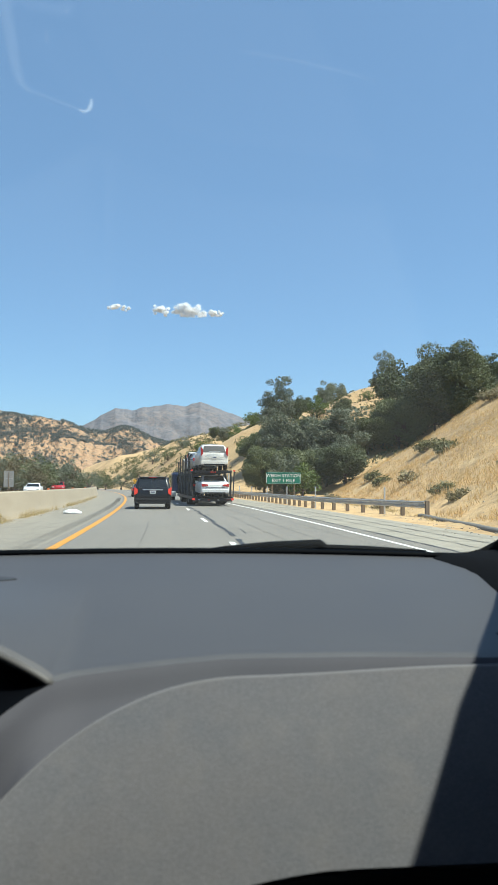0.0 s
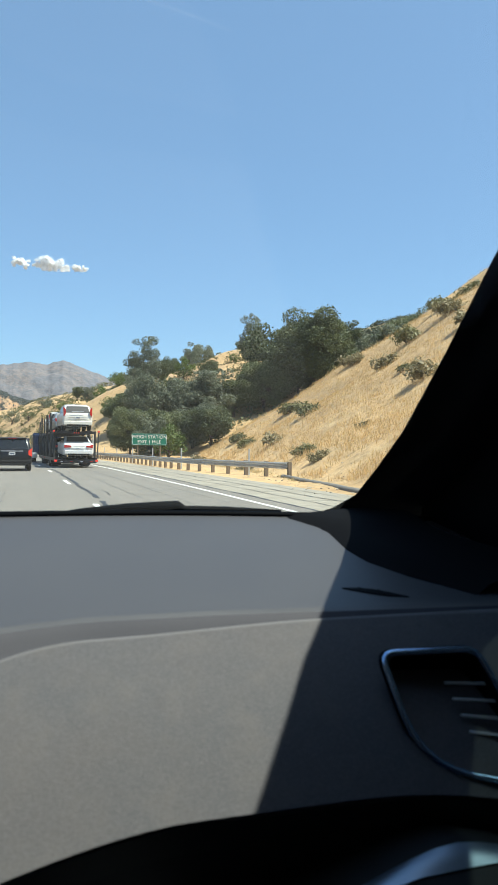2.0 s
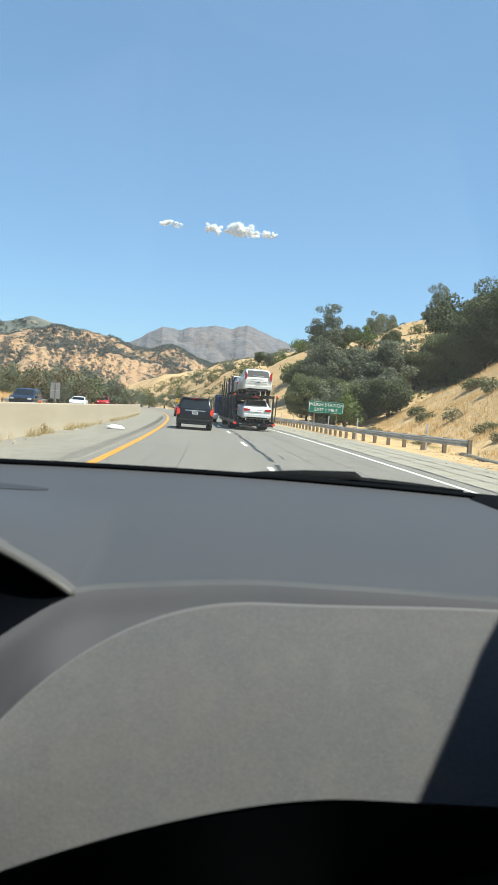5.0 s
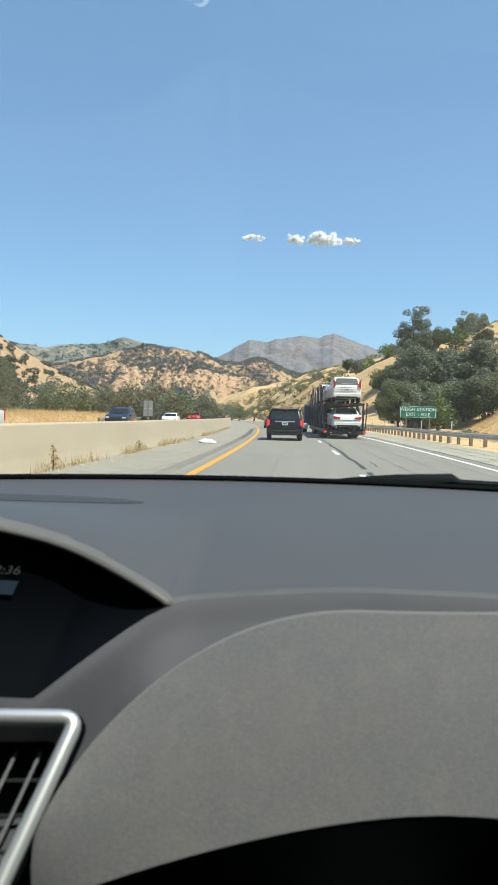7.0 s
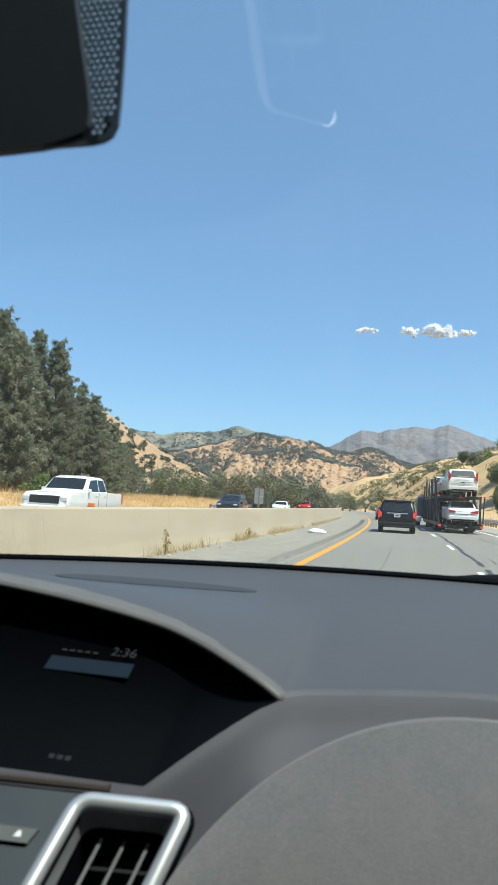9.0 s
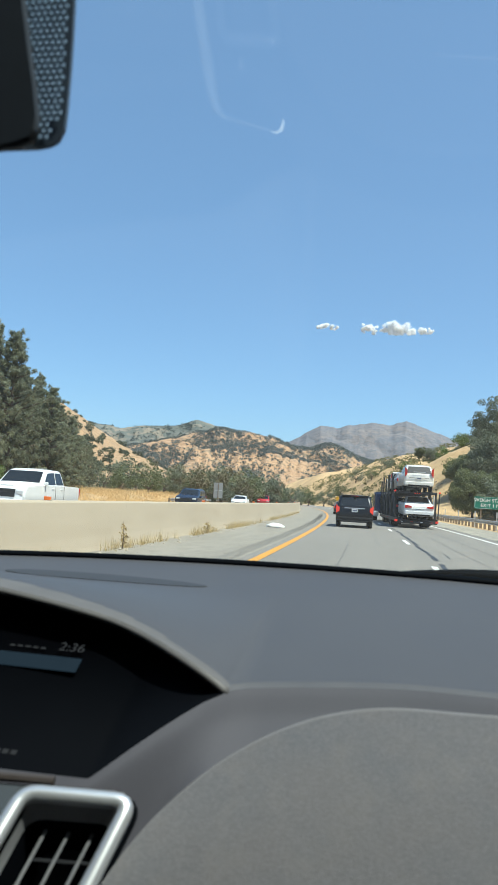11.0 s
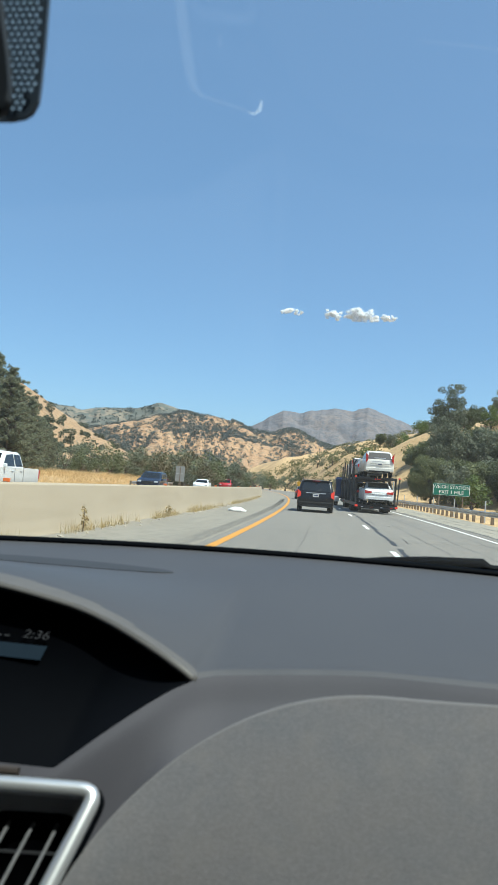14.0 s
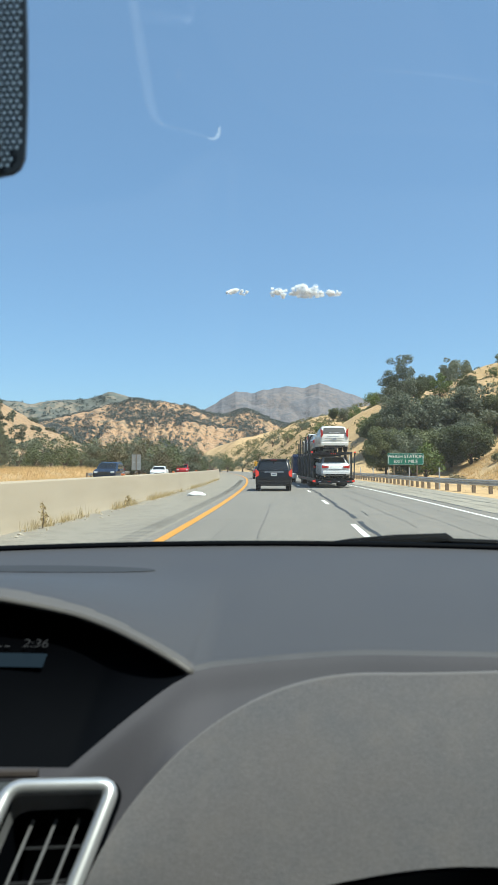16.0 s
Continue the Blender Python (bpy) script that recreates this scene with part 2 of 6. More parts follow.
def strip(name, u0, u1, z, mat, y0=-25.0, y1=330.0, n=90, z1=None):
    bm = bmesh.new()
    ys = lin(y0, y1, n)
    sheet(bm, lambda u, y: (u + (bend(y) if y > 0 else 0), y, z + ((z1 if z1 is not None else z) - z) * (u - u0) / (u1 - u0)), lin(u0, u1, 5), ys)
    return link_bm(name, bm, mat)


tagged(strip("road", -5.6, 5.75, 0.0, ASPHALT), "worn grey asphalt of two lanes with tar-sealed cracks", "road", kind="structure")
tagged(strip("shoulder", 5.75, 8.9, -0.01, SHOULDER, z1=-0.02), "pale cracked paved shoulder with grit", "shoulder", kind="structure")
INNER = material("gritty_inner_shoulder", (0.252, 0.228, 0.187), 0.95, spots=[((1.2, 0.2, 1), 5, 0.42, 0.7, (0.191, 0.172, 0.144), 0.8), (3, 6, 0.48, 0.62, (0.174, 0.155, 0.126), 0.7), (9, 5, 0.5, 0.7, (0.331, 0.296, 0.244), 0.7), (40, 3, 0.5, 0.68, (0.139, 0.126, 0.104), 0.6)], bump=[(30, 0.6, 0.02)])
tagged(strip("inner_shoulder", -5.65, -2.75, 0.0035, INNER), "gritty pale shoulder between yellow line and barrier", "shoulder", kind="structure")
tagged(strip("opposite_road", -17.8, -6.25, 0.0, ASPHALT), "grey asphalt carriageway for oncoming traffic", "road", kind="structure")


def ribbon(name, u, w, mat, y0, y1, z, wob=0.0, step=1.0, seed=0.0):
    bm = bmesh.new()
    ys = lin(y0, y1, max(2, int((y1 - y0) / step) + 1))
    rows = []
    for y in ys:
        c = u + (bend(y) if y > 0 else 0) + wob * (noise.noise((y * 0.35, seed, 0)) + 0.6 * noise.noise((y * 1.7, seed, 4)))
        ww = w * (1 + (0.7 * noise.noise((y * 1.1, seed, 9)) if wob else 0)) / 2
        rows.append((bm.verts.new((c - ww, y, z)), bm.verts.new((c + ww, y, z))))
    for a, b in zip(rows, rows[1:]):
        bm.faces.new((a[0], a[1], b[1], b[0]))
    return link_bm(name, bm, mat)


tagged(ribbon("yellow_line", -2.42, 0.2, LINE_Y, -20, 260, 0.006, step=2), "solid yellow-orange line painted along the inner lane edge", "road marking", kind="structure")
tagged(ribbon("edge_line", 5.2, 0.13, LINE_W, -20, 260, 0.006, step=2), "solid white line along the outer lane edge", "road marking", kind="structure")
tagged(ribbon("far_edge_line", -17.0, 0.13, LINE_W, -20, 260, 0.006, step=2), "solid white line of the opposite carriageway", "road marking", kind="structure")
tagged(ribbon("far_yellow_line", -7.3, 0.13, LINE_Y, -20, 260, 0.006, step=2), "yellow line beside the median barrier", "road marking", kind="structure")
for i in range(16):
    y = 1.6 + 12.19 * i
    tagged(ribbon("lane_dash", 1.38, 0.13, LINE_W, y, y + 3.05, 0.006, step=1.5), "short white lane marking on grey asphalt", "lane marking", "lane markings", "structure")
crack_rng = random.Random(5)
crack_y = 4.0
while crack_y < 110:
    crack_end = crack_y + crack_rng.uniform(2.0, 7.5)
    tagged(ribbon("tar_crack", 1.66 + crack_rng.uniform(-0.04, 0.04), crack_rng.uniform(0.07, 0.15), TAR, crack_y, crack_end, 0.004, 0.085, 0.1, 2.2), "black tar-filled crack wandering beside the lane markings", "road crack", "tar cracks", "structure")
    if crack_rng.random() < 0.6:
        tagged(ribbon("tar_crack", 1.95 + crack_rng.uniform(0, 0.25), 0.03, TAR, crack_y + 1, crack_y + 1 + crack_rng.uniform(1, 3), 0.004, 0.12, 0.12, crack_y), "short thin tar-filled side crack", "road crack", "tar cracks", "structure")
    crack_y = crack_end + crack_rng.uniform(0.1, 1.6)
tagged(ribbon("thin_crack", 3.6, 0.014, TAR, 5, 60, 0.004, 0.06, 0.3, 7.1), "thin dark crack along the outer lane", "road crack", kind="structure")
tagged(ribbon("thin_crack", -0.7, 0.011, TAR, 8, 26, 0.004, 0.05, 0.3, 3.3), "thin dark crack along the inner lane", "road crack", kind="structure")
for u, w, y0, y1, seed in ((6.7, 0.03, 9, 46, 1.3), (7.5, 0.045, 12, 70, 4.7), (8.2, 0.025, 15, 52, 8.1)):
    tagged(ribbon("shoulder_crack", u, w, TAR, y0, y1, -0.005, 0.10, 0.25, seed), "long dark crack in the pale shoulder paving", "road crack", "shoulder cracks", "structure")
for k in range(14):
    y = 11 + 3.4 * k + crack_rng.uniform(-0.8, 0.8)
    bm = bmesh.new()
    tube(bm, [(5.9 + 0.25 * i + bend(y), y + 0.12 * noise.noise((i * 0.9, k, 2)), -0.0055) for i in range(crack_rng.randint(5, 11))], 0.012, 4, flat=0.12)
    tagged(link_bm("shoulder_crack", bm, TAR), "short dark crack across the pale shoulder paving", "road crack", "shoulder cracks", "structure")
for u, w, y0, y1, seed in ((2.7, 0.012, 16, 44, 12.2), (4.5, 0.010, 9, 30, 6.6), (-1.5, 0.008, 9, 19, 15.1), (0.3, 0.009, 24, 50, 9.4)):
    tagged(ribbon("thin_crack", u, w, TAR, y0, y1, 0.004, 0.10, 0.25, seed), "thin dark crack wandering along the lane", "road crack", kind="structure")
for k in range(12):
    y, u0 = 8 + 5.6 * k + crack_rng.uniform(-2, 2), crack_rng.choice((-2.2, -0.4, 1.8, 2.9))
    bm = bmesh.new()
    tube(bm, [(u0 + 0.16 * i + bend(y), y + 0.16 * noise.noise((i * 0.7, k, 5)), 0.0035) for i in range(crack_rng.randint(3, 9))], 0.007, 4, flat=0.12)
    tagged(link_bm("cross_crack", bm, TAR), "short dark crack across the lane", "road crack", "cross cracks", "structure")
# grooves milled beside the yellow line
bm = bmesh.new()
for k in range(230):
    y = 6 + 0.3 * k
    c = -3.05 + bend(y)
    bm.faces.new([bm.verts.new((c + dx, y + dy, 0.0062)) for dx, dy in ((-0.2, -0.07), (0.2, -0.07), (0.2, 0.07), (-0.2, 0.07))])
rumble = tagged(link_bm("rumble_strip", bm, GROOVE), "milled rumble grooves in the inner shoulder", "rumble strip", kind="structure")
# low asphalt kerb where the paved shoulder ends under the bank
bm = bmesh.new()
tube(bm, [(toe(y) - 0.45 + 0.12 * noise.noise((y * 0.3, 1, 7)), y, -0.04) for y in lin(12, 33, 60)], [0.15 + 0.02 * noise.noise((k * 0.4, 3, 1)) for k in range(60)], 10, flat=0.8)
tagged(link_bm("shoulder_kerb", bm, GROOVE, True), "low worn asphalt kerb along the shoulder edge", "kerb", kind="structure")
tagged(ribbon("shoulder_joint", 5.8, 0.09, TAR, 3, 140, 0.004, 0.08, 0.4, 5.4), "dark joint between lane and shoulder", "road joint", kind="structure")


# ---------------------------------------------------------------- hills and mountains
SLOPES = {}


def ridge(name, rows, near, far, mat, rough, label, base=-8.0, seed=0.0, na=150, nr=26, freq=60.0, spurs=0.3, jag=0.0):
    """A hill whose skyline follows rows of (azimuth, elevation), its face cut by gullies between spurs."""
    a0, a1 = rows[0][0], rows[-1][0]
    vs, open_ground = [], []
    for j in range(nr):
        q = min(1.0, j / (nr - 1) * 1.12)
        for i in range(na):
            a = a0 + (a1 - a0) * i / (na - 1)
            top = 1.3 + far * math.tan(radians(table(rows, a) + jag * noise.fractal((a * 0.8, seed, 1.0), 0.9, 2.1, 5)))
            r = near + (far - near) * q
            x, y = r * math.sin(radians(a)), r * math.cos(radians(a))
            lift = smooth(0, 1, q) * 0.6 + 0.4 * q if j / (nr - 1) * 1.12 <= 1 else 1 - (j / (nr - 1) * 1.12 - 1) * 3
            warp = 1.3 * noise.noise((x / freq * 0.4, y / freq * 0.4, seed + 2)) + 0.8 * q
            g = abs(noise.noise((a * spurs + warp, q * 1.3, seed))) * 2.6
            g2 = abs(noise.noise((a * spurs * 2.7 - warp * 1.6, q * 2.1, seed + 5))) * 2.2
            spur = min(1.0, g) * 0.7 + min(1.0, g2) * 0.3
            face = math.sin(math.pi * min(1.0, 0.08 + q * 0.9))
            n = rough * face * ((spur - 0.62) * 1.5 + 0.45 * noise.fractal((x / freq, y / freq, seed), 1.0, 2.1, 5))
            vs.append((x, y, base + (top - base) * lift + n))
            open_ground.append(spur)
    fs = [(j * na + i, j * na + i + 1, (j + 1) * na + i + 1, (j + 1) * na + i) for j in range(nr - 1) for i in range(na - 1)]
    SLOPES[name] = (vs, na, nr, open_ground)
    return tagged(raw(name, vs, fs, mat), label, "hill", kind="structure")


H_LEFT = hill_material("golden_hill", (0.37, 0.245, 0.14), (0.31, 0.2, 0.11), (0.16, 0.14, 0.08), 0.08, 0.5, 0.57)
H_MAIN = hill_material("scrub_hill", (0.385, 0.242, 0.138), (0.32, 0.198, 0.115), (0.17, 0.145, 0.10), 0.04, 0.6, 0.54)
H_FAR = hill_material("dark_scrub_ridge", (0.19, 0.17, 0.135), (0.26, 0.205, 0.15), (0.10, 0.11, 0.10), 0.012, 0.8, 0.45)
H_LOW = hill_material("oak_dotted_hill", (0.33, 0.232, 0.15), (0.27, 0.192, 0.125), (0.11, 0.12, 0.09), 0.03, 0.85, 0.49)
# the mountain's base colour is shifted to blue-grey to paint distance haze
H_PEAK = hill_material("hazed_chaparral_mountain", (0.148, 0.143, 0.154), (0.2, 0.168, 0.155), (0.115, 0.12, 0.138), 0.02, 0.6, 0.48)
H_WOOD = hill_material("wooded_hill", (0.34, 0.25, 0.135), (0.27, 0.2, 0.105), (0.055, 0.07, 0.04), 0.03, 0.8, 0.46)
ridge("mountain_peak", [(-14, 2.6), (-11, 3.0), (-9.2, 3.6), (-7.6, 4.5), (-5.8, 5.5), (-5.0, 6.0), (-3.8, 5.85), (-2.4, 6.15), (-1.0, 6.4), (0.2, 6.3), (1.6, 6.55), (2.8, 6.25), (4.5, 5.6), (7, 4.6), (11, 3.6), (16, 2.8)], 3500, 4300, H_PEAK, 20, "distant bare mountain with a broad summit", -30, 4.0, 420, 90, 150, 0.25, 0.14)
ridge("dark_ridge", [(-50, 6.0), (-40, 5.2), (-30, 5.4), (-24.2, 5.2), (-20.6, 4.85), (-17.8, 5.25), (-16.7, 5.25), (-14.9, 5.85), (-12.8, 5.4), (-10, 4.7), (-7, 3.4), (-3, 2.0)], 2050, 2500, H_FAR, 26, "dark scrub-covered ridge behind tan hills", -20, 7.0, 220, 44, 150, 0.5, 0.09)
ridge("scrub_ridge", [(-50, 3.4), (-30, 3.4), (-24, 3.1), (-20, 3.5), (-17, 4.2), (-14.5, 4.95), (-12.8, 5.4), (-11.2, 5.15), (-8.7, 4.9), (-7, 4.3), (-5.8, 4.2), (-4.7, 4.55), (-4.0, 4.6), (-3.1, 4.2), (-1.6, 3.6), (0.0, 3.2), (1.4, 2.7), (4, 1.6), (7, 0.9), (9, 0.5)], 900, 1400, H_MAIN, 14, "tan hillside ridge dotted with dark scrub", -12, 1.0, 320, 70, 75, 0.4, 0.10)
ridge("low_oak_hills", [(-12, 0.8), (-5.8, 2.0), (-3.9, 2.75), (-1.6, 2.4), (1.8, 2.4), (5.2, 2.7), (8.5, 3.4), (14, 3.8), (22, 3.4), (30, 3.0)], 1300, 2300, H_LOW, 26, "low golden hills covered with scattered oaks", -20, 2.0, 150, 26, 150)
ridge("golden_hill", [(-50, 8.5), (-40, 8.0), (-32, 7.4), (-27.9, 6.4), (-25.4, 6.4), (-24.0, 5.6), (-22.5, 4.6), (-20.5, 3.5), (-18.0, 2.2), (-15.5, 1.2), (-13.0, 0.4), (-11, -0.3)], 180, 420, H_LEFT, 3.0, "bare golden grass hill dotted with round oaks", -6, 3.0, 140, 36, 40, 0.3)
ridge("wooded_hill", [(8, 4.2), (12, 5.5), (18, 7.6), (22, 8.4), (25, 9.4), (28, 10.2), (31, 10.0), (36, 9.3), (46, 8.0), (60, 8.0)], 420, 760, H_WOOD, 9, "steep hill covered in dark green oak woodland", -6, 6.0, 120, 26, 60)


# ---------------------------------------------------------------- median barrier and guardrails
def extrude_along(name, profile, u, y0, y1, mat, n=80, z=0.0, parent=None):
    bm = bmesh.new()
    rows = []
    for y in lin(y0, y1, n):
        c = u + (bend(y) if y > 0 else 0)
        rows.append([bm.verts.new((c + px, y, z + pz)) for px, pz in profile])
    k = len(profile)
    for a, b in zip(rows, rows[1:]):
        for i in range(k):
            bm.faces.new((a[i], a[(i + 1) % k], b[(i + 1) % k], b[i]))
    bm.faces.new(rows[0][::-1])
    bm.faces.new(rows[-1])
    ob = link_bm(name, bm, mat)
    return under(ob, parent) if parent else ob


barrier = thing("median_barrier", "long sunlit beige concrete median barrier with stains", "barrier", kind="structure")
PROFILE = [(-0.30, 0), (0.30, 0), (0.27, 0.09), (0.22, 0.30), (0.105, 0.98), (0.08, 1.02), (-0.08, 1.02), (-0.105, 0.98), (-0.22, 0.30), (-0.27, 0.09)]
for i in range(40):
    y = -20 + i * 6.1
    seg = extrude_along("barrier_section", PROFILE, -5.95, y + 0.0015, y + 6.0985, CONCRETE, 5, 0.0, barrier)


def guardrail(label, points, post_side, tall=0.0, base=None):
    """A W-beam on wooden posts along plan points."""
    rail = thing("guardrail", label, "guardrail")
    bm = bmesh.new()
    shape = [(0.0, 0.0), (0.06, 0.05), (0.06, 0.09), (0.0, 0.14), (0.0, 0.17), (0.06, 0.22), (0.06, 0.26), (0.0, 0.31)]
    rows = []
    P = [Vector(p) for p in points]
    for i, p in enumerate(P):
        d = (P[min(i + 1, len(P) - 1)] - P[max(i - 1, 0)]).normalized()
        s = Vector((d.y, -d.x, 0)) * -post_side
        rows.append(([bm.verts.new(p + s * (a + 0.1) + Vector((0, 0, 0.42 + b))) for a, b in shape], s))
    for (a, _), (b, _) in zip(rows, rows[1:]):
        for k in range(len(shape) - 1):
            bm.faces.new((a[k], a[k + 1], b[k + 1], b[k]))
    bmesh.ops.solidify(bm, geom=bm.faces[:], thickness=0.006)
    part("beam", bm, STEEL, rail, "galvanised steel beam")
    for i, p in enumerate(P):
        bm = boxed(p.x - 0.09, p.x + 0.09, p.y - 0.09, p.y + 0.09, p.z - 0.3, p.z + 0.76, bevel=0.012)
        part("post", bm, POSTWOOD, rail, "weathered wooden post")
        if tall and i % 5 == 2:
            part("marker_post", boxed(p.x + 0.12, p.x + 0.2, p.y - 0.03, p.y + 0.03, p.z - 0.2, p.z + 1.35, bevel=0.006), STEEL, rail, "tall pale marker post")
    return rail


guardrail("galvanised steel guardrail on wooden posts along the shoulder", [(9.1 + 0.024 * max(0, 48 - y) ** 1.7 + bend(y) * 0.6, y, -0.06) for y in lin(32.3, 32.3 + 1.9 * 47, 48)], 1, 1)
guardrail("steel guardrail on posts beyond the oncoming lanes", [(-18.7 + bend(y), y, 0.0) for y in lin(72, 72 + 1.9 * 66, 67)], -1)

# ---------------------------------------------------------------- car interior
DASH = material("charcoal_dash_plastic", (0.056, 0.054, 0.057), 0.5, spots=[(5, 3, 0.4, 0.7, (0.049, 0.048, 0.053), 0.8), (700, 2, 0.45, 0.65, (0.07, 0.067, 0.07), 0.4)], bump=[(900, 0.2, 0.0005)], spec=0.5)
FACE = material("charcoal_dash_face", (0.066, 0.064, 0.075), 0.62, spots=[(6, 3, 0.4, 0.7, (0.059, 0.059, 0.069), 0.7), (700, 2, 0.45, 0.65, (0.073, 0.072, 0.083), 0.4)], bump=[(900, 0.2, 0.0005)], spec=0.1)
# bluish blotches paint soft windscreen reflections; the fine grain is the pad's own
PAD = material("grained_dash_pad", (0.091, 0.0865, 0.090), 0.72, spots=[(7, 4, 0.4, 0.7, (0.073, 0.077, 0.088), 0.8), (24, 4, 0.5, 0.72, (0.106, 0.099, 0.099), 0.7), ((300, 300, 700), 3, 0.42, 0.66, (0.118, 0.113, 0.121), 0.6), (55, 4, 0.62, 0.75, (0.076, 0.072, 0.077), 0.5)], bump=[(420, 0.35, 0.0008), (1200, 0.2, 0.0004)], spec=0.12)
TRIM = material("dark_trim_plastic", (0.016, 0.0165, 0.019), 0.65, spots=[(8, 3, 0.4, 0.7, (0.012, 0.0125, 0.0145), 0.7)], bump=[(800, 0.2, 0.0004)], spec=0.12)
BLACK = material("black_plastic", (0.016, 0.017, 0.019), 0.55, spots=[(12, 3, 0.4, 0.7, (0.022, 0.023, 0.026), 0.6)], spec=0.25)
CHROME = material("satin_chrome", (0.62, 0.63, 0.65), 0.36, 0.75, spots=[(20, 2, 0.4, 0.7, (0.55, 0.56, 0.58), 0.5)])
# the blue in these base colours paints the sky's reflection in the metal
DULLTRIM = material("dull_metal_strip", (0.27, 0.33, 0.41), 0.38, 0.9)
BLUETRIM = material("glossy_metal_strip", (0.36, 0.52, 0.78), 0.25, 1.0)
HEAD = material("headliner_cloth", (0.10, 0.098, 0.095), 0.95, bump=[(500, 0.4, 0.001)])
FOOT_TRIM = material("shade_black_trim", (0.007, 0.0073, 0.0085), 0.8, spots=[(8, 3, 0.4, 0.7, (0.0055, 0.0058, 0.007), 0.7)], bump=[(800, 0.2, 0.0004)], spec=0.03)
GRILLE = material("perforated_grille", (0.034, 0.034, 0.037), 0.6, spots=[(900, 1, 0.45, 0.6, (0.024, 0.024, 0.026), 0.6)])
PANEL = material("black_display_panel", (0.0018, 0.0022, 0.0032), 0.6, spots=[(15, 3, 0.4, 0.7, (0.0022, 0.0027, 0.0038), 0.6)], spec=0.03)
# paler colours on the rims paint the highlight along rounded edges
EDGE_SHINE = material("dash_edge_highlight", (0.082, 0.078, 0.078), 0.55, spots=[(14, 4, 0.4, 0.7, (0.06, 0.058, 0.06), 0.7)], spec=0.35)
RIMPAD = material("panel_rim_highlight", (0.12, 0.115, 0.121), 0.6, spots=[(20, 4, 0.4, 0.7, (0.11, 0.103, 0.102), 0.8)], spec=0.3)
LIP = material("recess_lip_highlight", (0.106, 0.1, 0.097), 0.55, spots=[(14, 4, 0.4, 0.7, (0.084, 0.08, 0.08), 0.7)], spec=0.3)


def highlight_edge(ob, rows, last, first=0, mat=None):
    """Gives the rows of a sheet next to its rim a paler, painted highlight."""
    ob.data.materials.append(mat or EDGE_SHINE)
    for k, f in enumerate(ob.data.polygons):
        if k % rows >= rows - last or k % rows < first:
            f.material_index = 1
    return ob


dash = thing("dashboard", "charcoal grey grained plastic car dashboard in sunlight", "dashboard")


def cowl_y(x):
    return 1.275 - 0.16 * x * x


def top_z(y):
    return 0.982 + 0.155 * y


def ridge_y(x):
    """Front edge of the flat top over the padded panel."""
    return 0.802 - 0.42 * max(0.0, 0.06 - x) ** 1.35 - 0.05 * max(0.0, x - 0.2) if x > -0.137 else 0.748


def hood(x):
    """Upper rim of the recessed display."""
    d = -0.137 - x
    bump = 0.115 * (1 - math.exp(-(max(0.0, d) / 0.25) ** 0.82))
    return (x, 0.748 + 0.045 * smooth(0, 0.16, d), 1.0985 + bump)


def sill(x):
    """Lower rim of the recessed display."""
    d = -0.137 - x
    t = min(1.0, d / 0.104)
    return (x, 0.746 - 0.095 * t ** 0.9, 1.098 - 0.066 * t ** 1.25 - 0.02 * max(0.0, d - 0.104))


XL = lin(-1.15, -0.137, 220)
XR = lin(-0.137, 0.74, 44)


def top_point(x, v):
    rear = hood(x) if x < -0.137 else (x, ridge_y(x), top_z(ridge_y(x)))
    y1 = cowl_y(x)
    y = y1 + (rear[1] - y1) * v
    lift = rear[2] - top_z(rear[1])
    return (x, y, top_z(y) + lift * smooth(0.25, 1.0, v))


bm = bmesh.new()
sheet(bm, top_point, XL + XR[1:], lin(0, 0.90, 14) + lin(0.91, 1.0, 10))
top_part = highlight_edge(part("dash_top", bm, DASH, dash, smooth=True), 23, 3)
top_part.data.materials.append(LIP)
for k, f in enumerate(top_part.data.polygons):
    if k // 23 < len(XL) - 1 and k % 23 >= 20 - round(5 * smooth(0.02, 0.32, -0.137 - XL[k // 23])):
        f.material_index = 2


def low_edge(x):
    """Front lower edge of the padded face."""
    return (x, 0.598 - 0.26 * max(0, 0.13 - x) ** 1.6 - 0.45 * max(0, x - 0.28) ** 2, 0.977 - 0.42 * max(0, 0.13 - x) ** 1.6 - 0.6 * max(0, x - 0.28) ** 2)


def face_point(x, v):
    a = Vector(sill(x) if x < -0.137 else (x, ridge_y(x), top_z(ridge_y(x))))
    b = Vector(low_edge(x)) if x > -0.3 else Vector((x, 0.536, 0.90))
    p = a.lerp(b, v)
    dip = 0.06 * smooth(0.14, 0.2, -x) * smooth(0.05, 0.25, v) + 0.010 * smooth(0, 0.12, v) * (1 - smooth(0.26, 0.45, v)) * smooth(-0.2, -0.1, x)
    return p + Vector((0, 0.0, -dip))


bm = bmesh.new()
XF = lin(-0.75, -0.137, 36) + XR[1:]
sheet(bm, face_point, XF, [0, 0.02, 0.04, 0.06, 0.08, 0.1] + lin(0.13, 1, 24))
part("dash_face", bm, FACE, dash, smooth=True)


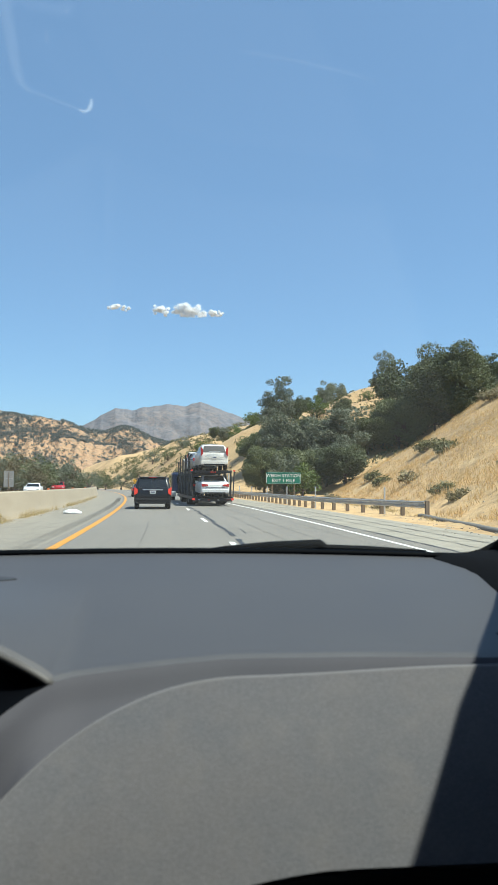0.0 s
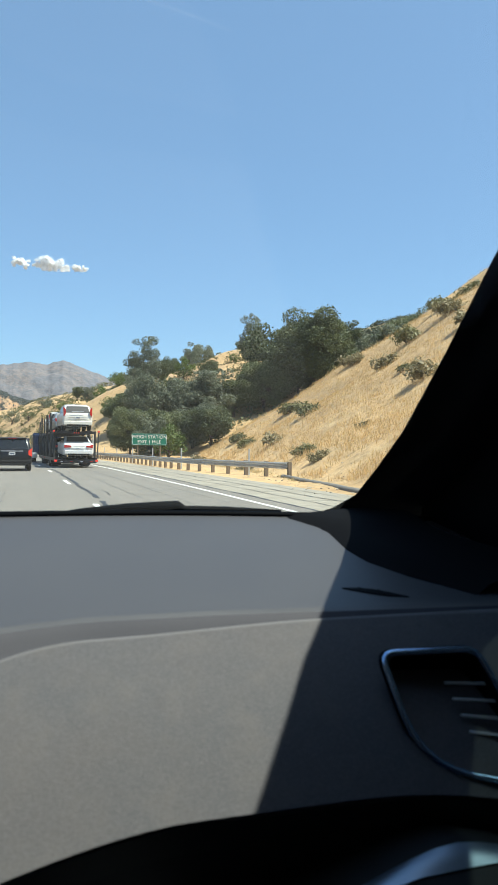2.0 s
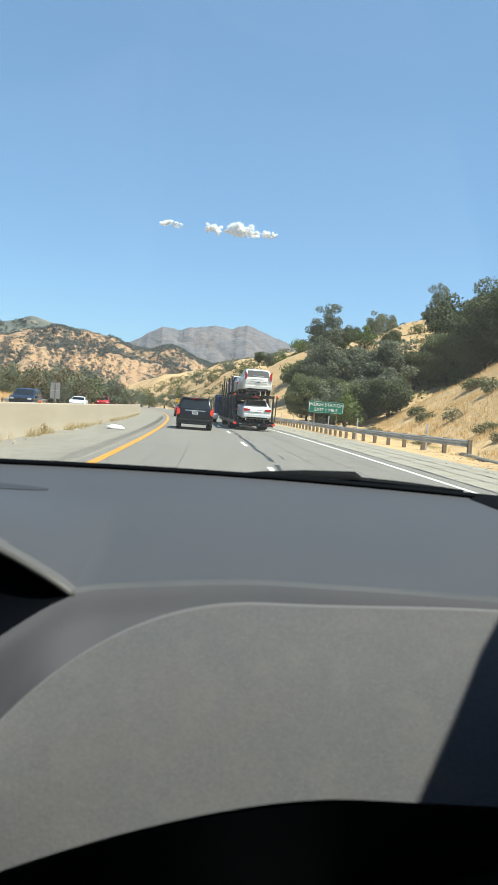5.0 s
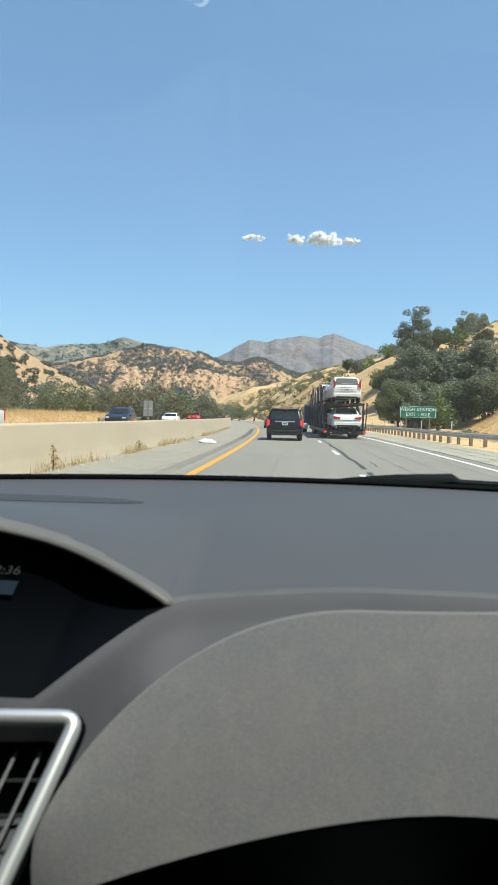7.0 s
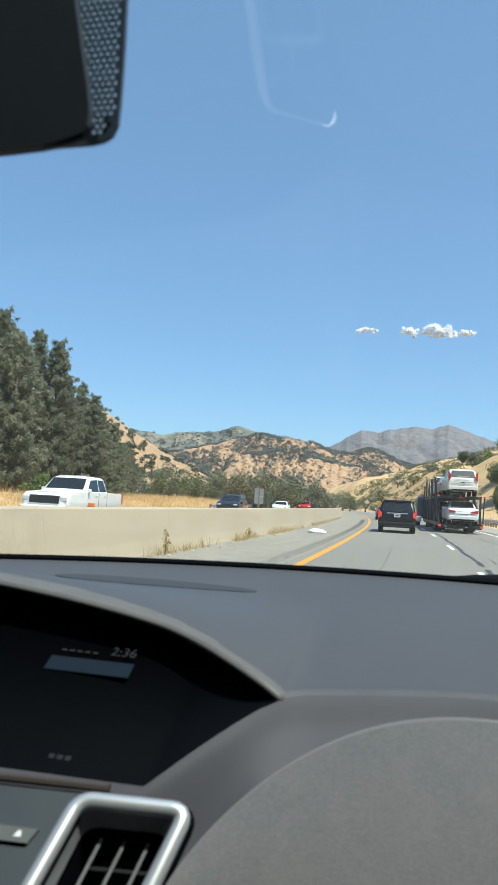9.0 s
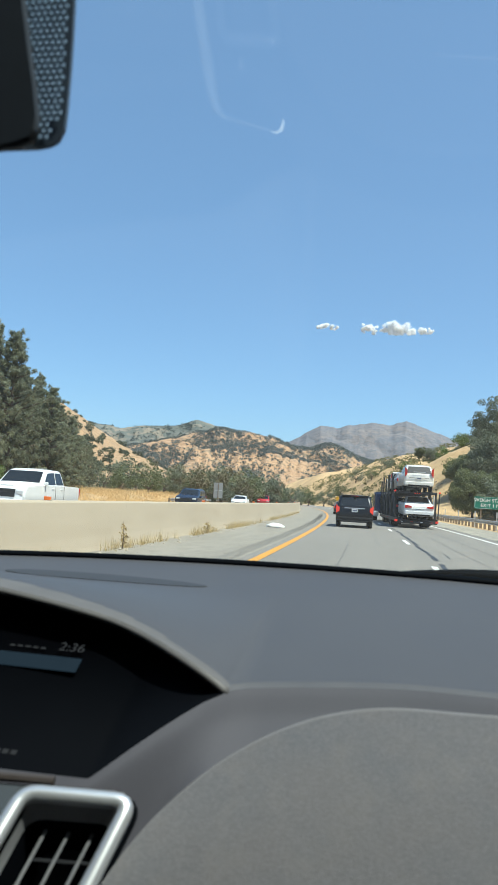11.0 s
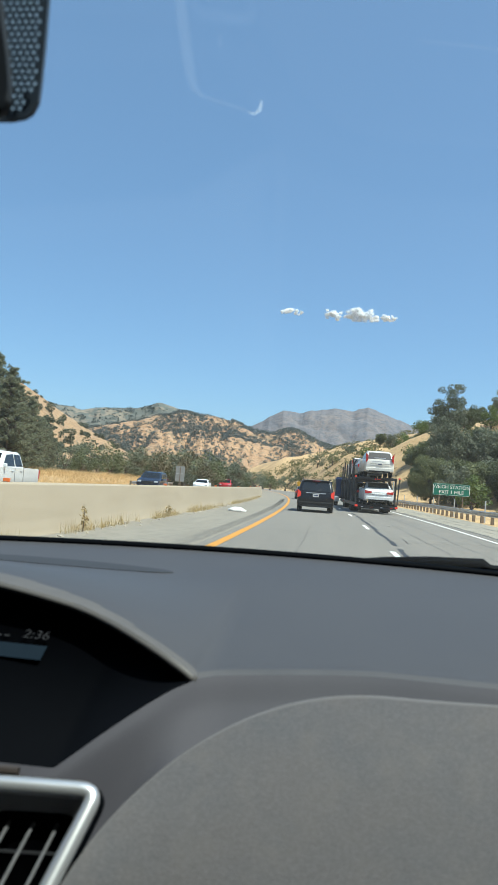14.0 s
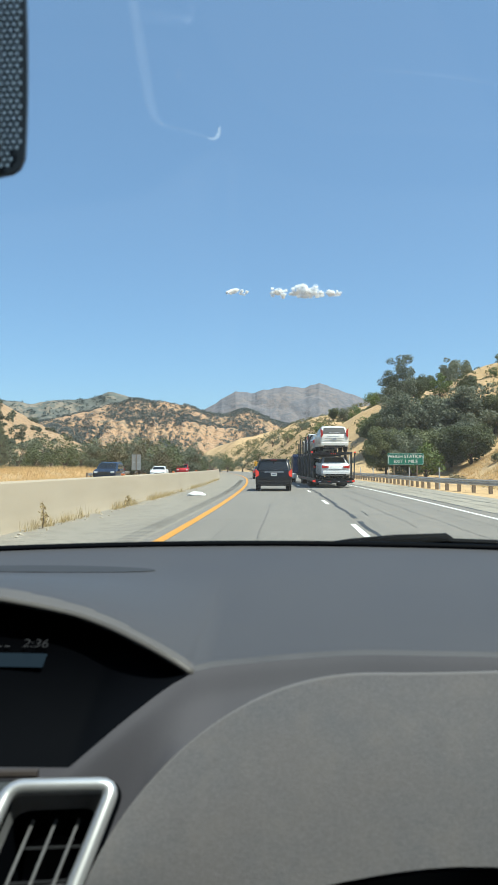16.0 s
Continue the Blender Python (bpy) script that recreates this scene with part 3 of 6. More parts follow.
def pad_point(u, v):
    """u runs along the rim arc to the door end, v from the rim down."""
    if u < 1:
        # the curved rim: a quarter of a stretched oval
        t = (1 - u) * math.pi / 2
        x = 0.068 - 0.268 * math.sin(t) ** 0.92
        k = 1 - (1 - math.cos(t)) ** 1.0
        y = 0.555 + (0.7415 - 0.555) * k ** 1.33
        z = 0.962 + (1.1035 - 0.962) * k ** 1.33
    else:
        x = 0.068 + (u - 1) * 0.65
        y = 0.7415 + 0.006 * smooth(0.06, 0.3, x) - 0.12 * max(0, x - 0.36) ** 2
        z = 1.1035 + 0.006 * smooth(0.06, 0.3, x)
    b = Vector(low_edge(max(x, -0.215)))
    a = Vector((x, y, z))
    p = a.lerp(b, v)
    out = Vector((0, -0.5, 0.7)) * (0.009 * smooth(0, 0.035, v) + 0.010 * math.sin(math.pi * v))
    return p + out


bm = bmesh.new()
sheet(bm, pad_point, lin(0, 1, 40) + lin(1.03, 2.0, 24), [0, 0.008, 0.02, 0.035, 0.05] + lin(0.09, 1, 20))
highlight_edge(part("airbag_panel", bm, PAD, dash, "grained grey padded panel", smooth=True), 24, 0, 4, RIMPAD)
# rolled lower lip and the shaded panel beneath it
bm = bmesh.new()
lip = lambda x, v: Vector(low_edge(x)) + Vector((0, 0.0, 0)) + Vector((0, 0.012 * v, -0.030 * v))
sheet(bm, lip, lin(-0.3, 0.74, 50), lin(0, 1, 9))
sheet(bm, lambda x, v: Vector(low_edge(x)) + Vector((0, 0.012 + 0.10 * v, -0.030 - 0.42 * v)), lin(-0.3, 0.74, 30), lin(0, 1, 6))
part("lower_panel", bm, BLACK, dash, "black lower dash panel in shade", smooth=True)
# thin bright strip under the lip
bm = bmesh.new()
TRIM_UP = [(0.05, 0.850), (0.20, 0.9015), (0.2747, 0.9284), (0.3136, 0.9423), (0.34, 0.9490), (0.3618, 0.9515), (0.385, 0.9490), (0.4046, 0.9440), (0.47, 0.925)]
TRIM_LOW = [(0.05, 0.850), (0.205, 0.905), (0.27, 0.930), (0.315, 0.9385), (0.365, 0.9402), (0.41, 0.9405), (0.47, 0.930)]
strip_point = lambda x, v: (x, 0.56 - 0.02 * v, table(TRIM_UP, x) * (1 - v) + table(TRIM_LOW, x) * v + 0.002 * math.sin(v * math.pi))
sheet(bm, strip_point, lin(0.05, 0.47, 40), lin(0, 1, 5))
part("metal_strip", bm, DULLTRIM, dash, "glossy metal trim strip", smooth=True)
bm = bmesh.new()
sheet(bm, lambda x, v: (x, 0.54 - 0.10 * v, table(TRIM_LOW, x) - 0.002 - 0.07 * v), lin(0.05, 0.47, 24), lin(0, 1, 4))
sheet(bm, lambda x, v: (x, 0.56 + 0.09 * v, table(TRIM_UP, x) - 0.012 * v), lin(0.05, 0.47, 24), lin(0, 1, 4))
part("glove_box_lid", bm, BLACK, dash, "dark glove box lid", smooth=True)

# recessed display
bm = bmesh.new()
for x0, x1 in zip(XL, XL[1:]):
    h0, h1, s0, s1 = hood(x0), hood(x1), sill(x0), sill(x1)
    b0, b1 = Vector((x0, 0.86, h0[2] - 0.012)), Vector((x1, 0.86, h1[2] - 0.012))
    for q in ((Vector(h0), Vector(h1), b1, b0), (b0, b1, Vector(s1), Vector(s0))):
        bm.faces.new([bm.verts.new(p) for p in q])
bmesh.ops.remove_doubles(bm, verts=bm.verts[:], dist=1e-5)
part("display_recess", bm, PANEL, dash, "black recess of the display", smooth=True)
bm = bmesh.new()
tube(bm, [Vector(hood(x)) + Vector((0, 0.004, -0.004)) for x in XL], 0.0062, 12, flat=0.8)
part("recess_rim", bm, LIP, dash, "paler rim of the recess with its painted highlight", smooth=True)
SCREEN = material("dim_blue_screen", (0.006, 0.008, 0.011), 0.6, spec=0.0, emit=((0.13, 0.24, 0.36), 0.05))
GLYPH = material("display_glyphs", (0.02, 0.02, 0.022), 0.6, spec=0.0, emit=((0.5, 0.58, 0.64), 0.006))


def decal(name, x, y, w, h, mat, label=""):
    """A thin raised mark on the sloping display panel."""
    z = 1.0284 + 0.641 * (y - 0.651) + 0.0007
    ob = part(name, boxed(-w / 2, w / 2, -0.0003, 0.0003, -h / 2, h / 2, bevel=0.0001), mat, dash, label)
    ob.matrix_basis = pose(x, y, z, -57)
    return ob


decal("display_bar", -0.357, 0.766, 0.10, 0.020, SCREEN, "dim blue display bar")


def words(text, size, place, mat, parent, turn=(90, 0, 0), depth=0.0002, name="lettering", align="CENTER"):
    cu = bpy.data.curves.new(name, "FONT")
    cu.body, cu.size, cu.extrude, cu.align_x, cu.align_y = text, size, depth, align, "CENTER"
    cu.materials.append(mat)
    ob = new(name, cu)
    ob.matrix_basis = pose(*place, *turn)
    ob.parent = parent
    return ob


words("2:36", 0.018, (-0.325, 0.787, 1.1163), GLYPH, dash, (33, 0, 0), name="clock_digits")
for i in range(5):
    decal("display_mark", -0.396 + i * 0.0095, 0.783, 0.006, 0.0025, GLYPH)
for i in range(3):
    decal("button_mark", -0.343 + i * 0.0085, 0.668, 0.006, 0.005, GLYPH)


BEZEL = material("satin_grey_bezel", (0.3, 0.3, 0.31), 0.42, 0.7, spots=[(40, 2, 0.4, 0.7, (0.24, 0.24, 0.25), 0.6)])
TABGREY = material("grey_tab_plastic", (0.17, 0.17, 0.175), 0.5, spots=[(60, 2, 0.4, 0.7, (0.12, 0.12, 0.125), 0.6)])


def air_vent(name, corners, depth, mat, radius, slats, across, label, soft=0.014):
    """corners: four plan points in order; depth: vector into the dash."""
    v = thing(name, label, "air vent")
    C = [Vector(c) for c in corners]

    def rounded_loop(Q):
        out = []
        for i in range(4):
            a, b, c = Q[i - 1], Q[i], Q[(i + 1) % 4]
            r = min(soft if i == 3 else 0.014, 0.45 * (a - b).length)
            p, q = b + (a - b).normalized() * r, b + (c - b).normalized() * r
            out += [p * (1 - t) ** 2 + b * 2 * t * (1 - t) + q * t * t for t in lin(0, 1, 6)]
        return out

    loop = rounded_loop(C)
    bm = bmesh.new()
    tube(bm, loop, radius, 10, closed=True)
    part("frame", bm, mat, v, "satin chrome frame", smooth=True)
    D = Vector(depth)
    mid = sum(C, Vector()) / 4
    # black ring added in place of the shadow beside the frame
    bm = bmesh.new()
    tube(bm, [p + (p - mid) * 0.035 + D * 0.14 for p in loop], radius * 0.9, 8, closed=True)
    part("shadow_ring", bm, PANEL, v, "black ring painting the shadow round the frame", smooth=True)
    bezel = BEZEL if across == 0 else BLACK
    if across == 0:
        inner = rounded_loop([C[0].lerp(C[1], s).lerp(C[3].lerp(C[2], s), t) + D * 0.3 for s, t in ((0.06, 0.055), (0.85, 0.05), (0.85, 0.98), (0.13, 0.98))])
    else:
        inner = [p + (mid - p) * 0.06 for p in loop]
    bm = bmesh.new()
    a = [bm.verts.new(p + (mid - p) * 0.02) for p in loop]
    b = [bm.verts.new(p) for p in inner]
    for i in range(len(a)):
        j = (i + 1) % len(a)
        bm.faces.new((a[i], a[j], b[j], b[i]))
    part("bezel", bm, bezel, v, "sloping grey inner bezel" if across == 0 else "")
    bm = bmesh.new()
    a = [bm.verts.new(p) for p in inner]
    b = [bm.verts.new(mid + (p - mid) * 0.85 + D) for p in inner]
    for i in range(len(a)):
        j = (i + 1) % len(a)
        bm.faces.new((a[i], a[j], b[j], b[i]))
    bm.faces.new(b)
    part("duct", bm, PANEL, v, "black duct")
    pt = lambda s, t: (C[0].lerp(C[1], s)).lerp(C[3].lerp(C[2], s), t)
    for i in range(slats):
        s = 0.24 + (0.44 if across == 0 else 0.52) * i / max(1, slats - 1)
        bm = bmesh.new()
        p, q = (pt(s, 0.09), pt(s + 0.02, 0.95)) if across == 0 else (pt(0.55, s), pt(0.95, s))
        tube(bm, [p + D * 0.36, q + D * 0.36], 0.0016, 6)
        part("slat", bm, BEZEL if across == 0 else STEEL, v)
    if across == 0:
        for t in (0.2, 0.36, 0.52, 0.68):
            bm = bmesh.new()
            tube(bm, [pt(0.18, t) + D * 0.5, pt(0.80, t) + D * 0.5], 0.0016, 6)
            part("cross_slat", bm, TRIM, v)
        bm = bmesh.new()
        tube(bm, [pt(0.50, 0.50) + D * 0.28, pt(0.51, 0.70) + D * 0.28], 0.0042, 8)
        part("tab", bm, TABGREY, v, "ridged grey adjuster tab", smooth=True)
    return v


air_vent("air_vent", [(-0.280, 0.601, 1.034), (-0.187, 0.612, 1.034), (-0.228, 0.498, 0.908), (-0.314, 0.4725, 0.908)], (0.0, 0.05, -0.06), CHROME, 0.007, 3, 0, "air vent with satin chrome frame beside the display")
air_vent("side_air_vent", [(0.337, 0.659, 1.093), (0.437, 0.645, 1.095), (0.484, 0.575, 0.975), (0.357, 0.610, 0.998)], (0.01, 0.035, -0.02), BLUETRIM, 0.0032, 5, 1, "dark side air vent with thin glossy frame", 0.05)
VENT = [Vector(c) for c in ((-0.280, 0.601, 1.034), (-0.187, 0.612, 1.034), (-0.314, 0.4725, 0.908))]
VENT_OUT = (VENT[1] - VENT[0]).cross(VENT[2] - VENT[0]).normalized()
VENT_OUT *= 1 if VENT_OUT.z > 0 else -1


def beside_vent(s, t, lift=0.0):
    """A point in the plane of the vent's frame, s across it and t down it."""
    return VENT[0] + (VENT[1] - VENT[0]) * s + (VENT[2] - VENT[0]) * t + VENT_OUT * lift


SLATE = material("slate_blue_panel", (0.034, 0.041, 0.05), 0.5, spots=[(30, 3, 0.4, 0.7, (0.029, 0.035, 0.043), 0.7)], spec=0.4)
BUTTON = material("grey_switch_plastic", (0.075, 0.08, 0.082), 0.5, spots=[(60, 2, 0.4, 0.7, (0.06, 0.064, 0.066), 0.6)])
PRINT = material("white_switch_print", (0.55, 0.57, 0.57), 0.6)
BROWNTRIM = material("brown_black_trim", (0.03, 0.022, 0.019), 0.6, spots=[(40, 3, 0.4, 0.7, (0.022, 0.017, 0.015), 0.6)])
buttons = thing("switch_panel", "slate grey switch panel with grey buttons beside the air vent", "switch panel")
part("panel_plate", plate(bmesh.new(), [beside_vent(*q, -0.006) for q in ((-0.03, -0.05), (-0.03, 1.0), (-3.4, 1.0), (-3.4, -0.05))], VENT_OUT * -0.01), SLATE, buttons)
part("trim_bead", tube(bmesh.new(), [beside_vent(s, -0.075, -0.004) for s in lin(0.2, -3.4, 8)], 0.0042, 8), BROWNTRIM, buttons, "thin brown-black trim bead")
for i in range(3):
    s0 = -0.62 * i
    bm = plate(bmesh.new(), [beside_vent(s0 + a, t, -0.006) for a, t in ((-0.215, 0.149), (-0.245, 0.213), (-0.76, 0.211), (-0.78, 0.144))], VENT_OUT * 0.004)
    button = part("button", bm, BUTTON, buttons, "grey switch button")
    bm = plate(bmesh.new(), [beside_vent(s0 + a, t, -0.0019) for a, t in ((-0.40, 0.190), (-0.33, 0.190), (-0.352, 0.163), (-0.378, 0.163))], VENT_OUT * 0.0004)
    under(link_bm("symbol", bm, PRINT), button, "white printed symbol")

# oval defroster grille and wiper cowl
bm = bmesh.new()
oval = [(-0.42 + 0.17 * math.cos(t), 1.112 + 0.024 * math.sin(t)) for t in lin(0, 2 * math.pi, 49)[:-1]]
plate(bm, [Vector(top_point(x, (cowl_y(x) - y) / (cowl_y(x) - hood(x)[1]))) + Vector((0, 0, 0.0012)) for x, y in oval], (0, 0, -0.005))
part("speaker_grille", bm, GRILLE, dash, "dark oval speaker grille")
slot = thing("corner_vent", "small dark defroster slot in the dash corner", "air vent")
bm = bmesh.new()
leaf = [(0.385 + 0.075 * u, 0.868 - 0.042 * u + 0.012 * math.sin(math.pi * u) * e) for e, us in ((1, lin(0, 1, 9)), (-0.7, lin(1, 0, 9)[1:-1])) for u in us]
plate(bm, [Vector((x, y, top_z(y) + 0.0012)) for x, y in leaf], (0, 0, -0.004))
part("slot", bm, PANEL, slot)
for k in range(2):
    bm = bmesh.new()
    x, y = 0.408 + 0.022 * k, 0.857 - 0.012 * k
    tube(bm, [(x, y + 0.011, top_z(y + 0.011) + 0.0016), (x + 0.003, y - 0.007, top_z(y - 0.007) + 0.0016)], 0.0007, 5)
    part("fin", bm, TRIM, slot)
cowl = thing("wiper_cowl", "black cowl and wiper under the windscreen edge", "cowl")
bm = bmesh.new()
tube(bm, [(x, cowl_y(x) + 0.006, top_z(cowl_y(x)) + 0.002) for x in lin(-1.15, 0.72, 60)], 0.0105, 8, flat=0.6)
part("windscreen_seal", bm, PANEL, cowl, "black rubber seal", smooth=True)
bm = bmesh.new()
tube(bm, [(0.02, 1.36, 1.172), (0.08, 1.34, 1.180), (0.16, 1.325, 1.186), (0.25, 1.31, 1.189), (0.262, 1.305, 1.183), (0.34, 1.30, 1.181), (0.44, 1.28, 1.178)], [0.004, 0.007, 0.010, 0.012, 0.009, 0.009, 0.006], 8)
part("wiper_arm", bm, PANEL, cowl, "black wiper arm", smooth=True)
bm = bmesh.new()
sheet(bm, lambda x, v: (x, cowl_y(x) + 0.015 + 0.28 * v, top_z(cowl_y(x)) - 0.008 - 0.07 * v), lin(-1.15, 0.74, 30), lin(0, 1, 5))
part("cowl_panel", bm, BLACK, cowl, "black plastic cowl panel", smooth=True)

# ---- shell round the camera: pillar, doors, roof, seat wall
shell = thing("car_shell", "dark shaded interior shell of the car", "car interior", kind="structure")
PILLAR = [(0.44, 1.33, 1.158), (0.50, 1.315, 1.168), (0.55, 1.295, 1.185), (0.5616, 1.2144, 1.2154), (0.5566, 1.1224, 1.2649), (0.5536, 1.0235, 1.3265), (0.5652, 0.918, 1.4393), (0.614, 0.88, 1.565), (0.570, 0.72, 1.632), (0.520, 0.56, 1.680), (0.490, 0.42, 1.712), (0.478, 0.32, 1.73)]


def pillar_point(i, v):
    x, y, z = PILLAR[i]
    ang = v * math.pi * 0.9
    w = 0.34 + 0.62 - x if y > 1.0 else (0.36 if y > 0.7 else 0.2)
    return (x + w * v, y + 0.045 * math.sin(ang) * -1 + 0.02 * v, z - 0.03 * v)


bm = bmesh.new()
sheet(bm, pillar_point, range(len(PILLAR)), lin(0, 1, 8))
bmesh.ops.solidify(bm, geom=bm.faces[:], thickness=0.02)
part("windscreen_pillar", bm, TRIM, shell, "dark windscreen pillar", smooth=True)
bm = bmesh.new()
PL = [(-1.62, 1.30, 1.17), (-1.66, 1.02, 1.455), (-1.64, 0.72, 1.68), (-1.62, 0.33, 1.80)]
sheet(bm, lambda i, v: (PL[i][0] - 0.12 * v, PL[i][1] - 0.04 * math.sin(v * 2.8), PL[i][2] - 0.03 * v), range(4), lin(0, 1, 6))
bmesh.ops.solidify(bm, geom=bm.faces[:], thickness=0.02)
part("windscreen_pillar", bm, TRIM, shell, smooth=True)
part("door_panel", boxed(0.745, 0.80, -1.2, 1.32, 0.2, 1.10, bevel=0.02), TRIM, shell, "dark door panel")
part("door_panel", boxed(-1.86, -1.80, -1.2, 1.32, 0.2, 1.10, bevel=0.02), TRIM, shell)
bm = bmesh.new()
sheet(bm, lambda x, v: (x, 0.34 - 1.7 * v, 1.735 + 0.07 * math.sin(v * 2.6) + 0.02 * (1 - ((x + 0.5) / 1.2) ** 2)), lin(-1.75, 0.72, 12), lin(0, 1, 8))
bmesh.ops.solidify(bm, geom=bm.faces[:], thickness=0.03)
part("roof_lining", bm, HEAD, shell, "grey roof lining", smooth=True)
part("rear_bulkhead", boxed(-1.8, 0.75, -1.45, -1.3, 0.2, 1.8, bevel=0.02), HEAD, shell)
part("floor_pan", boxed(-1.8, 0.75, -1.4, 1.1, 0.15, 0.2), BLACK, shell)
part("footwell_wall", boxed(-1.8, 0.75, 1.05, 1.1, 0.2, 1.08), BLACK, shell)
part("rear_door_frame", boxed(0.66, 0.76, -0.55, -0.35, 1.05, 1.75, bevel=0.02), TRIM, shell)
# trim extended over the dash corner, near black in place of pillar shadow
foot = bmesh.new()
FOOT = [(1.235, 0.425), (1.20, 0.444), (1.165, 0.462), (1.13, 0.468), (1.08, 0.463), (1.03, 0.458), (0.97, 0.464), (0.90, 0.495), (0.82, 0.55)]
sheet(foot, lambda i, v: (FOOT[i][1] + 0.16 * v, FOOT[i][0] + 0.01 * v, top_z(FOOT[i][0]) - 0.004 + (0.020 + 0.006 * min(i, 3)) * v ** 0.4), range(len(FOOT)), lin(0, 1, 7))
part("pillar_foot", foot, FOOT_TRIM, shell, "dark trim at the pillar foot, standing in for shade", smooth=True)
# unseen walls over the side windows, added to keep sky light out
part("left_light_block", boxed(-1.88, -1.80, -1.4, 1.0, 1.0, 1.8, bevel=0.01), HEAD, shell)
part("right_light_block", boxed(0.74, 0.80, -1.4, 0.05, 1.0, 1.8, bevel=0.01), HEAD, shell)
sail = bmesh.new()
plate(sail, [(0.71, 1.26, 1.08), (0.71, 0.66, 1.09), (0.70, 0.76, 1.36), (0.69, 0.92, 1.50), (0.69, 1.15, 1.40)], (0.03, 0, 0))
part("sail_panel", sail, PANEL, shell)

# thin laminated windscreen, with the faint mirror image that glass gives
m = bpy.data.materials.new("windscreen_glass")
m.use_nodes = True
N, L = m.node_tree.nodes, m.node_tree.links
N.remove(N["Principled BSDF"])
clear, gloss, mixed = N.new("ShaderNodeBsdfTransparent"), N.new("ShaderNodeBsdfGlossy"), N.new("ShaderNodeMixShader")
gloss.inputs["Roughness"].default_value, mixed.inputs[0].default_value = 0.05, 0.045
clear.inputs[0].default_value = (1.0, 1.0, 1.0, 1)
L.new(clear.outputs[0], mixed.inputs[1])
L.new(gloss.outputs[0], mixed.inputs[2])
# a little translucency in the glass stands for veiling glare over the view
veil, dusty = N.new("ShaderNodeBsdfTranslucent"), N.new("ShaderNodeMixShader")
veil.inputs[0].default_value, dusty.inputs[0].default_value = (0.85, 0.85, 0.85, 1), 0.011
L.new(mixed.outputs[0], dusty.inputs[1])
L.new(veil.outputs[0], dusty.inputs[2])
L.new(dusty.outputs[0], N["Material Output"].inputs[0])
bm = bmesh.new()
sheet(bm, lambda x, v: (x, 1.335 - 0.16 * x * x - (1.0 - 0.16 * x * x) * v, 1.165 + 0.635 * v + 0.06 * math.sin(math.pi * v)), lin(-1.7, 0.6, 24), lin(0, 1, 14))
pane = link_bm("windscreen", bm, m, True)
pane.visible_shadow = False
tagged(pane, "clear curved windscreen with faint reflections of the dash", "windscreen", kind="structure")

# faint reflections painted on the glass as pale marks, and an insect spot


def reflection_spot_material(name, colour, amount):
    m = bpy.data.materials.new(name)
    m.use_nodes = True
    N, L = m.node_tree.nodes, m.node_tree.links
    N.remove(N["Principled BSDF"])
    clear, film, mixed = N.new("ShaderNodeBsdfTransparent"), N.new("ShaderNodeBsdfTranslucent"), N.new("ShaderNodeMixShader")
    film.inputs[0].default_value, mixed.inputs[0].default_value = (*colour, 1), amount
    L.new(clear.outputs[0], mixed.inputs[1])
    L.new(film.outputs[0], mixed.inputs[2])
    L.new(mixed.outputs[0], N["Material Output"].inputs[0])
    return m


def on_glass(x, v, lift=0.003):
    return Vector((x, 1.335 - 0.16 * x * x - (1.0 - 0.16 * x * x) * v - lift, 1.165 + 0.635 * v + 0.06 * math.sin(math.pi * v) - lift))


FAINT, PALE, SPOT = reflection_spot_material("faint_reflection", (0.75, 0.78, 0.8), 0.018), reflection_spot_material("pale_reflection", (0.85, 0.88, 0.88), 0.11), reflection_spot_material("insect_spot", (0.08, 0.08, 0.09), 0.35)
smear = thing("glass_smear", "windscreen reflections drawn as pale marks, and an insect spot", "smear")
for name, mat, pts, r in (("edge_mark", FAINT, [(-0.155, 0.80), (-0.157, 0.75), (-0.158, 0.715), (-0.156, 0.700), (-0.150, 0.694)], [0.004, 0.005, 0.005, 0.004, 0.0025]),
                          ("lower_mark", FAINT, [(-0.152, 0.695), (-0.133, 0.689), (-0.115, 0.683), (-0.103, 0.679)], [0.0016, 0.0017, 0.0017, 0.0014]),
                          ("corner_mark", PALE, [(-0.108, 0.6800), (-0.103, 0.6785), (-0.0985, 0.681), (-0.096, 0.686), (-0.0952, 0.691)], [0.0006, 0.0016, 0.0022, 0.0015, 0.0005]),
                          ("glint_mark", FAINT, [(-0.128, 0.735), (-0.1265, 0.745)], [0.0014, 0.0008]),
                          ("long_mark", FAINT, [(0.037, 0.739), (0.085, 0.734), (0.125, 0.728), (0.162, 0.721)], [0.0006, 0.0010, 0.0012, 0.0008]),
                          ("insect_spot", SPOT, [(-0.2425, 0.2775), (-0.241, 0.283), (-0.239, 0.288)], [0.0025, 0.0032, 0.0012])):
    part(name, tube(bmesh.new(), [on_glass(x, v) for x, v in pts], r, 6, flat=0.5), mat, smear)

# unseen side window beside the seat, tinted to darken the shaded dash
m = bpy.data.materials.new("tinted_window_glass")
m.use_nodes = True
N, L = m.node_tree.nodes, m.node_tree.links
N.remove(N["Principled BSDF"])
clear, gloss, mixed = N.new("ShaderNodeBsdfTransparent"), N.new("ShaderNodeBsdfGlossy"), N.new("ShaderNodeMixShader")
gloss.inputs["Roughness"].default_value, mixed.inputs[0].default_value = 0.05, 0.05
clear.inputs[0].default_value = (0.2, 0.23, 0.23, 1)
L.new(clear.outputs[0], mixed.inputs[1])
L.new(gloss.outputs[0], mixed.inputs[2])
L.new(mixed.outputs[0], N["Material Output"].inputs[0])
